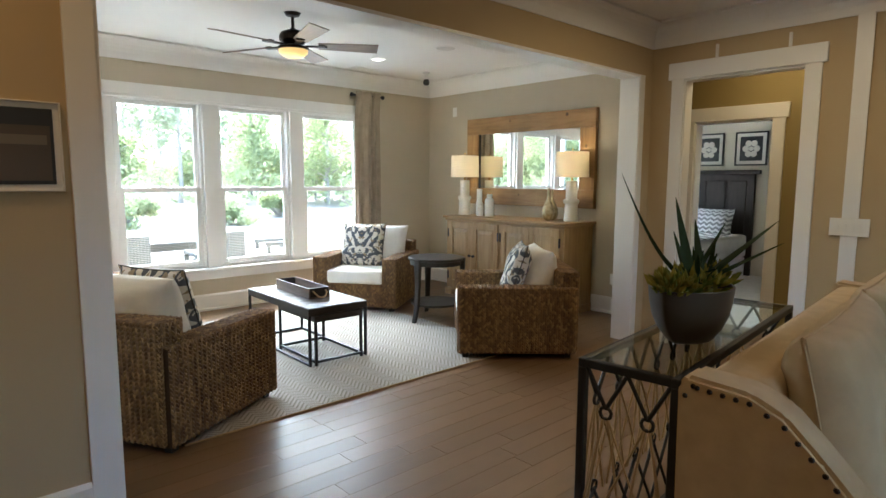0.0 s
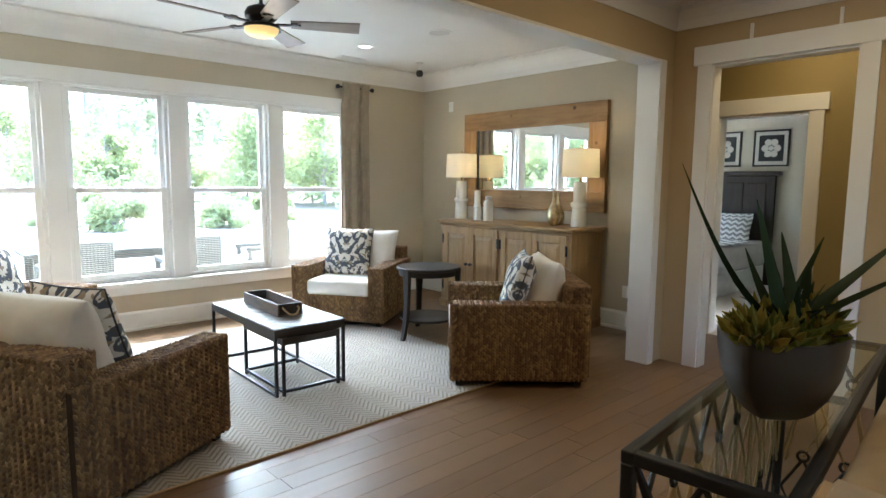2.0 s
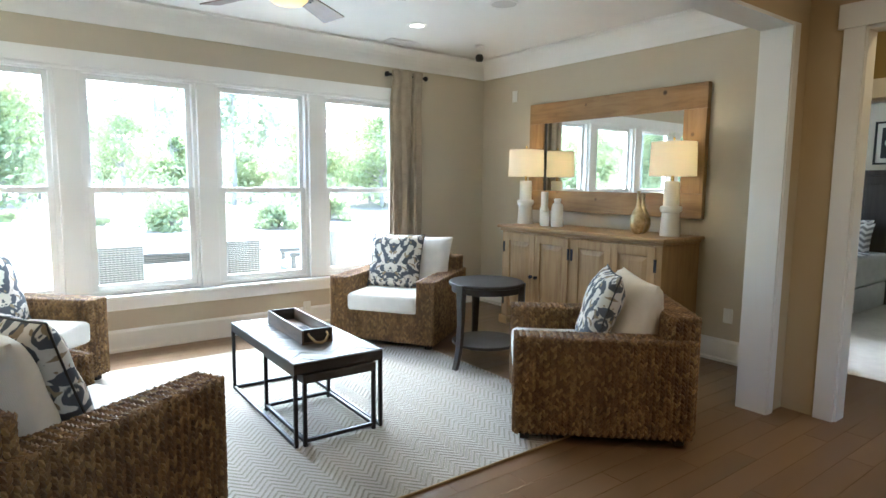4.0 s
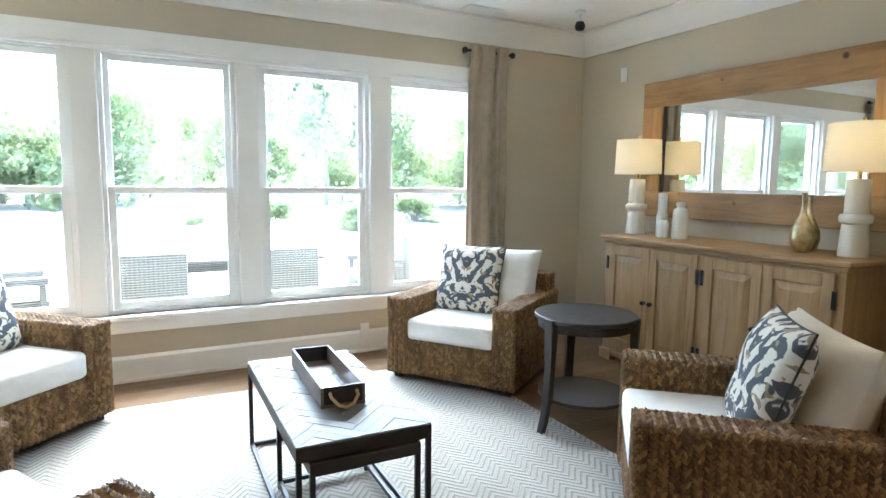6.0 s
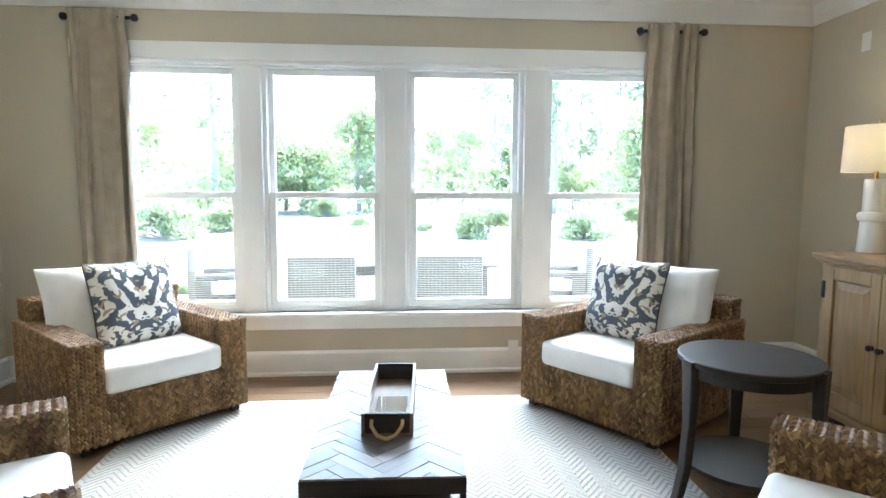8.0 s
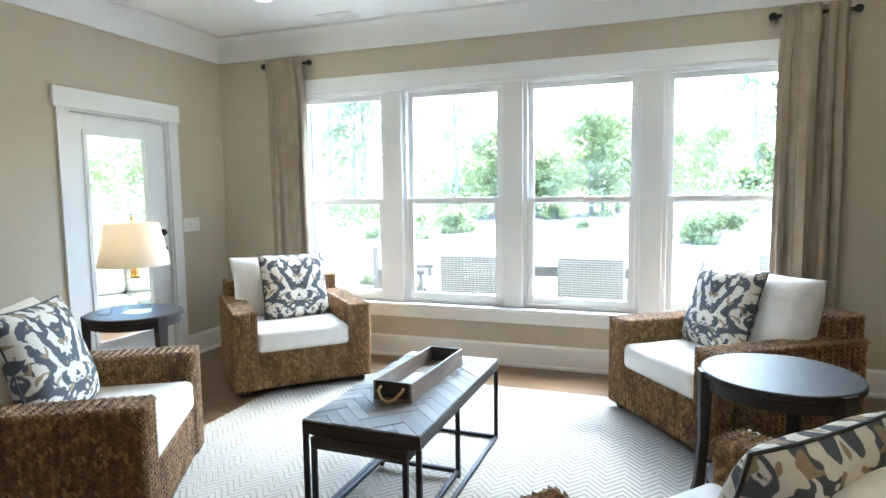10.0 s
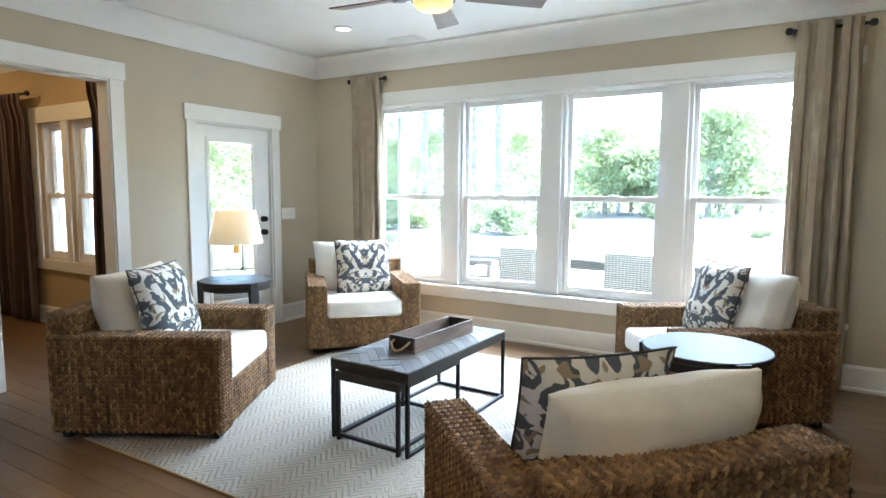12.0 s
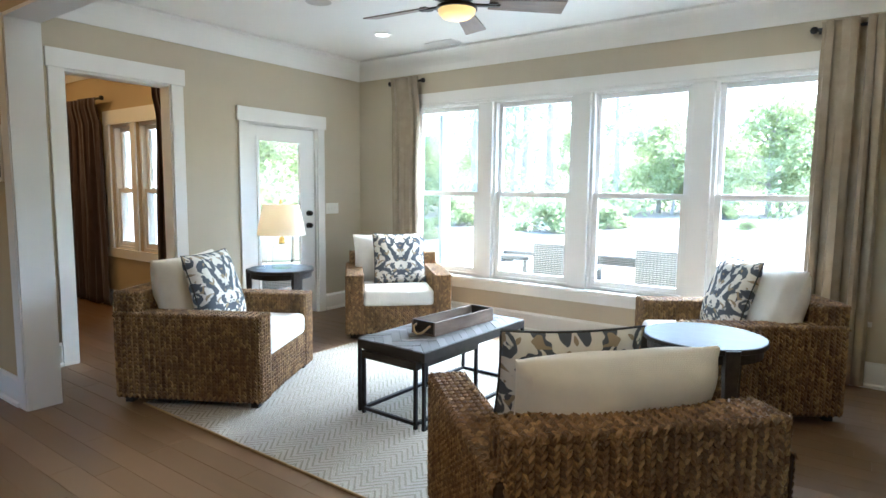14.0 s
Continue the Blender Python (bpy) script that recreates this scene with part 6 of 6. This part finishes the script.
def porch_post():
    root = thing("porch_post", "white square porch post beside the patio door", "post", Matrix.Translation((-3.35, 1.15, PZ)))
    part("shaft", box((-0.07, -0.07, 0), (0.07, 0.07, 2.9), 0.006), WHITE, root)
    part("base", box((-0.10, -0.10, 0), (0.10, 0.10, 0.18), 0.006), WHITE, root)
    part("cap", box((-0.10, -0.10, 2.75), (0.10, 0.10, 2.9), 0.006), WHITE, root)


porch_post()


def porch_screen():
    root = thing("porch_screen", "white framed porch screen panel at the patio edge", "screen", Matrix.Translation((-2.95, 0, PZ)))
    for y in (0.40, 2.02):
        part("post", box((-0.06, y - 0.06, 0), (0.06, y + 0.06, 2.75), 0.006), WHITE, root)
    part("rail", box((-0.04, 0.46, 0.0), (0.04, 1.96, 0.12), 0.006), WHITE, root)
    part("rail", box((-0.04, 0.46, 2.55), (0.04, 1.96, 2.75), 0.006), WHITE, root)
    part("mesh_panel", box((-0.004, 0.46, 0.12), (0.004, 1.96, 2.55)), clear_glass("screen_mesh", (0.70, 0.73, 0.75)), root, "grey insect mesh")


porch_screen()


# Slab added over the porch to keep sky light off the ground there.
setting("porch_roof", box((-5.6, -1.78, 2.62), (-2.80, 2.12, 2.74)), WHITE, "white slab added over the porch to shade the ground", "roof")


def outdoor_sofa():
    root = thing("outdoor_sofa", "grey resin wicker outdoor sofa with pale cushions on the porch", "sofa", pose(-4.35, 0.35, PZ, 0, 0, 60))
    part("base", box((-0.75, -0.38, 0.06), (0.75, 0.38, 0.30), 0.02), WICKER_GREY, root)
    part("backrest", box((-0.75, 0.28, 0.30), (0.75, 0.40, 0.78), 0.03, 3), WICKER_GREY, root)
    for sx in (-1, 1):
        x0, x1 = sorted((sx * 0.75, sx * 0.63))
        part("arm", box((x0, -0.38, 0.30), (x1, 0.28, 0.60), 0.03, 3), WICKER_GREY, root)
        c0, c1 = sorted((sx * 0.005, sx * 0.625))
        part("seat_cushion", box((c0, -0.39, 0.30), (c1, 0.27, 0.44), 0.04, 3), LINEN_CREAM, root, "pale seat cushion", smooth=True)
        part("back_cushion", box((c0, 0.10, 0.44), (c1, 0.275, 0.82), 0.05, 3), LINEN_CREAM, root, "pale back cushion", smooth=True)
        for y in (-0.32, 0.32):
            part("foot", box((sx * 0.68 - 0.03, y - 0.03, 0), (sx * 0.68 + 0.03, y + 0.03, 0.06), 0.004), WICKER_GREY, root)


outdoor_sofa()


def foliage(clumps, size, count, rnd, droop=0.0):
    verts, faces = [], []
    for (c, r) in clumps:
        for _ in range(count):
            d = Vector((rnd.gauss(0, 1), rnd.gauss(0, 1), rnd.gauss(0, 0.8)))
            d = d.normalized() * r * rnd.uniform(0.35, 1.0)
            p = Vector(c) + d
            a = Vector((rnd.gauss(0, 1), rnd.gauss(0, 1), rnd.gauss(0, 1) - droop)).normalized()
            b = a.orthogonal().normalized()
            s = size * rnd.uniform(0.6, 1.3)
            k = len(verts)
            verts += [p - a * s, p + b * s * 0.45, p + a * s, p - b * s * 0.45]
            faces.append((k, k + 1, k + 2, k + 3))
    me = bpy.data.meshes.new("crown")
    me.from_pydata([tuple(v) for v in verts], [], faces)
    return me


def tree(kind, seed, height):
    rnd = random.Random(seed)
    root = thing(kind, "", "tree", group="trees beyond the patio")
    bm = bmesh.new()
    lean = rnd.uniform(-0.3, 0.3)
    n = 8
    pts = [(lean * (i / n) ** 2 + rnd.uniform(-0.05, 0.05), rnd.uniform(-0.05, 0.05), height * 0.92 * i / n) for i in range(n + 1)]
    r0 = height * (0.016 if kind == "pine_tree" else 0.02)
    tube(pts, [r0 * (1 - 0.85 * i / n) for i in range(n + 1)], 8, bm)
    clumps = []
    if kind == "pine_tree":
        limbs, lo = 22, 0.34
        for i in range(limbs):
            t = lo + (0.98 - lo) * i / limbs
            a = rnd.uniform(0, 6.28)
            ln = height * (0.20 * (1 - t) + 0.05) * rnd.uniform(0.6, 1.2)
            base = Vector(pts[min(n, int(t * n))])
            base.z = t * height * 0.92
            tip = base + Vector((math.cos(a) * ln, math.sin(a) * ln, ln * rnd.uniform(0.0, 0.4)))
            tube([base, base.lerp(tip, 0.5), tip], [0.03, 0.02, 0.008], 5, bm)
            for f in (0.6, 1.0):
                clumps.append((base.lerp(tip, f), ln * 0.5))
        me = foliage(clumps, 0.15, 44, rnd)
        mt = NEEDLE
    else:
        for i in range(20):
            t = rnd.uniform(0.25, 0.9)
            a = rnd.uniform(0, 6.28)
            ln = height * 0.33 * math.sin(math.pi * min(1, t * 0.85 + 0.1)) * rnd.uniform(0.5, 1.1)
            base = Vector((0, 0, t * height * 0.75))
            tip = base + Vector((math.cos(a) * ln, math.sin(a) * ln, ln * rnd.uniform(0.2, 0.7)))
            tube([base, base.lerp(tip, 0.5) + Vector((0, 0, 0.05)), tip], [0.05, 0.03, 0.01], 5, bm)
            clumps.append((tip, height * rnd.uniform(0.09, 0.15)))
            clumps.append((base.lerp(tip, 0.6), height * 0.1))
        me = foliage([(c, r * 1.25) for c, r in clumps], 0.1, 120, rnd)
        mt = LEAF
    part("trunk", bm, BARK, root)
    part("crown", me, mt, root)
    return root


def shrub(seed, size):
    rnd = random.Random(seed)
    root = thing("shrub", "", "shrub", group="shrubs beyond the patio")
    bm = bmesh.new()
    clumps = []
    for i in range(22):
        a, b = rnd.uniform(0, 6.28), rnd.uniform(0.1, 1.5)
        tip = Vector((math.cos(a) * math.sin(b), math.sin(a) * math.sin(b), math.cos(b) * 0.85 + 0.08)) * size * rnd.uniform(0.5, 0.85)
        tube([(0, 0, 0), tip * 0.5, tip], [0.02, 0.014, 0.005], 5, bm)
        clumps.append((tip, size * rnd.uniform(0.22, 0.36)))
    part("stems", bm, BARK, root)
    part("crown", foliage(clumps, 0.06, 150, rnd), LEAF, root)
    return root


def ground_z(x, y):
    return PZ - 0.1 + max(0.0, min(1.0, (y - 9) / 26)) * 0.75


rnd = random.Random(77)
protos = []
for kind, sd, hh in (("pine_tree", 1, 12.0), ("pine_tree", 2, 9.0), ("pine_tree", 3, 14.0), ("oak_tree", 4, 5.5), ("oak_tree", 5, 6.5), ("oak_tree", 6, 4.2)):
    protos.append(tree(kind, sd, hh))
LABELS = {"pine_tree": "slender pine with sparse needle clumps beyond the patio", "oak_tree": "leafy light-green broadleaf tree beyond the patio"}
spots = []
for i in range(104):
    d = rnd.uniform(23, 56)
    ang = radians(-74 + 132 * ((i * 0.618) % 1.0))
    spots.append((math.sin(ang) * d, math.cos(ang) * d, (3 + i % 3) if i % 7 < 5 else i % 3))
used = set()
for x, y, k in spots:
    if k not in used:
        used.add(k)
        t = protos[k]
        t.matrix_world = pose(x, y, ground_z(x, y), 0, 0, rnd.uniform(0, 360))
    else:
        t = copy_thing(protos[k], pose(x, y, ground_z(x, y), 0, 0, rnd.uniform(0, 360)))
        s = rnd.uniform(0.75, 1.25)
        t.scale = (s, s, s)
    tagged(t, LABELS[t.name.split(".")[0]])
sh = [shrub(9, 1.0), shrub(10, 0.9)]
placed = [(2.6, 13.0, 1.25), (5.6, 12.6, 1.15), (-6.6, 13.4, 1.4), (-5.6, 15.5, 1.1), (8.5, 15, 1.2), (-11, 14, 1.3), (11, 12, 1.3), (-1.2, 17, 0.45), (1.0, 15.0, 0.4), (-3.6, 4.9, 0.35), (-3.0, 4.4, 0.3), (-9.0, 9.0, 0.9), (3.8, 20, 1.0), (-3.0, 22, 0.9)]
for i, (x, y, s) in enumerate(placed):
    o = sh[i] if i < 2 else copy_thing(sh[i % 2], Matrix.Identity(4))
    o.matrix_world = pose(x, y, ground_z(x, y), 0, 0, 47 * i) @ Matrix.Scale(s, 4)
    tagged(o, "rounded light-green shrub on the sandy ground")


def undergrowth():
    r = random.Random(5)
    clumps = []
    for i in range(330):
        a = radians(r.uniform(-72, 64))
        d = r.uniform(21, 48)
        x, y = math.sin(a) * d, math.cos(a) * d
        clumps.append(((x, y, ground_z(x, y) + r.uniform(0.3, 1.6)), r.uniform(0.8, 1.7)))
    ob = part("undergrowth", foliage(clumps, 0.17, 90, r), LEAF)
    tagged(ob, "dense light-green undergrowth along the tree line", "undergrowth", kind="stuff")


undergrowth()


def far_woods():
    r = random.Random(6)
    clumps = []
    for i in range(760):
        a = radians(r.uniform(-76, 66))
        d = r.uniform(58, 95)
        clumps.append(((math.sin(a) * d, math.cos(a) * d, 0.5 + 10.0 * r.random() ** 1.4), r.uniform(1.2, 2.6)))
    ob = part("far_woods", foliage(clumps, 0.32, 70, r), NEEDLE)
    tagged(ob, "distant pale green woods", "woods", kind="stuff")


far_woods()


# ---- hardwood floor planks ----
def planks():
    r = random.Random(12)
    root = setting("floor", box((-8.0, -10.0, -0.0119), (10.3, 0.1, -0.011)), FLOORWOOD, "medium brown hand-scraped hardwood plank floor", "floor")
    w, gap = 0.127, 0.0008
    shapes = []
    for ln in (0.6, 0.85, 1.1, 1.35):
        bm = box((0, 0, 0), (ln - gap, w - gap, 0.0108))
        bmesh.ops.bevel(bm, geom=[e for e in bm.edges if min(v.co.z for v in e.verts) > 0.01], offset=0.0012, segments=1, affect="EDGES")
        shapes.append((ln, mesh_of(bm, "plank")))
    rest_v, rest_f = [], []
    y = YW - w
    n = 0
    while y > -9.9:
        near = y > -5.0
        x = -2.75 - r.uniform(0.0, 1.2) if near else -3.2 - r.uniform(0, 1.2)
        end = 3.1 if y > YH1 else 2.4
        while x < end:
            ln, me = r.choice(shapes)
            if near and n < 300:
                p = part("plank", me, FLOORWOOD, root)
                p.location = (x, y, -0.0108)
                n += 1
            else:
                k = len(rest_v)
                for z in (-0.0108, 0.0):
                    rest_v += [(x, y, z), (x + ln - gap, y, z), (x + ln - gap, y + w - gap, z), (x, y + w - gap, z)]
                rest_f += [(k + 4, k + 5, k + 6, k + 7), (k, k + 1, k + 5, k + 4), (k + 1, k + 2, k + 6, k + 5), (k + 2, k + 3, k + 7, k + 6), (k + 3, k, k + 4, k + 7)]
            x += ln
        y -= w
    for x0, x1, y0, y1 in ((-6.7, -2.75, -3.7, -1.9), (-8.0, -3.2, -9.9, -3.7), (2.62, 3.6, -5.15, -3.7)):
        y = y0
        while y < y1:
            x = x0 - r.uniform(0, 0.0)
            while x < x1:
                ln = r.choice(shapes)[0]
                k = len(rest_v)
                e = min(x + ln - gap, x1)
                if e - x > 0.01:
                    for z in (-0.0108, -0.0002):
                        rest_v += [(x, y, z), (e, y, z), (e, y + w - gap, z), (x, y + w - gap, z)]
                    rest_f += [(k + 4, k + 5, k + 6, k + 7), (k, k + 1, k + 5, k + 4), (k + 1, k + 2, k + 6, k + 5), (k + 2, k + 3, k + 7, k + 6), (k + 3, k, k + 4, k + 7)]
                x += ln
            y += w
    me = bpy.data.meshes.new("plank_field")
    me.from_pydata(rest_v, [], rest_f)
    tagged(part("plank_field", me, FLOORWOOD, root), "", "", kind="stuff")


planks()
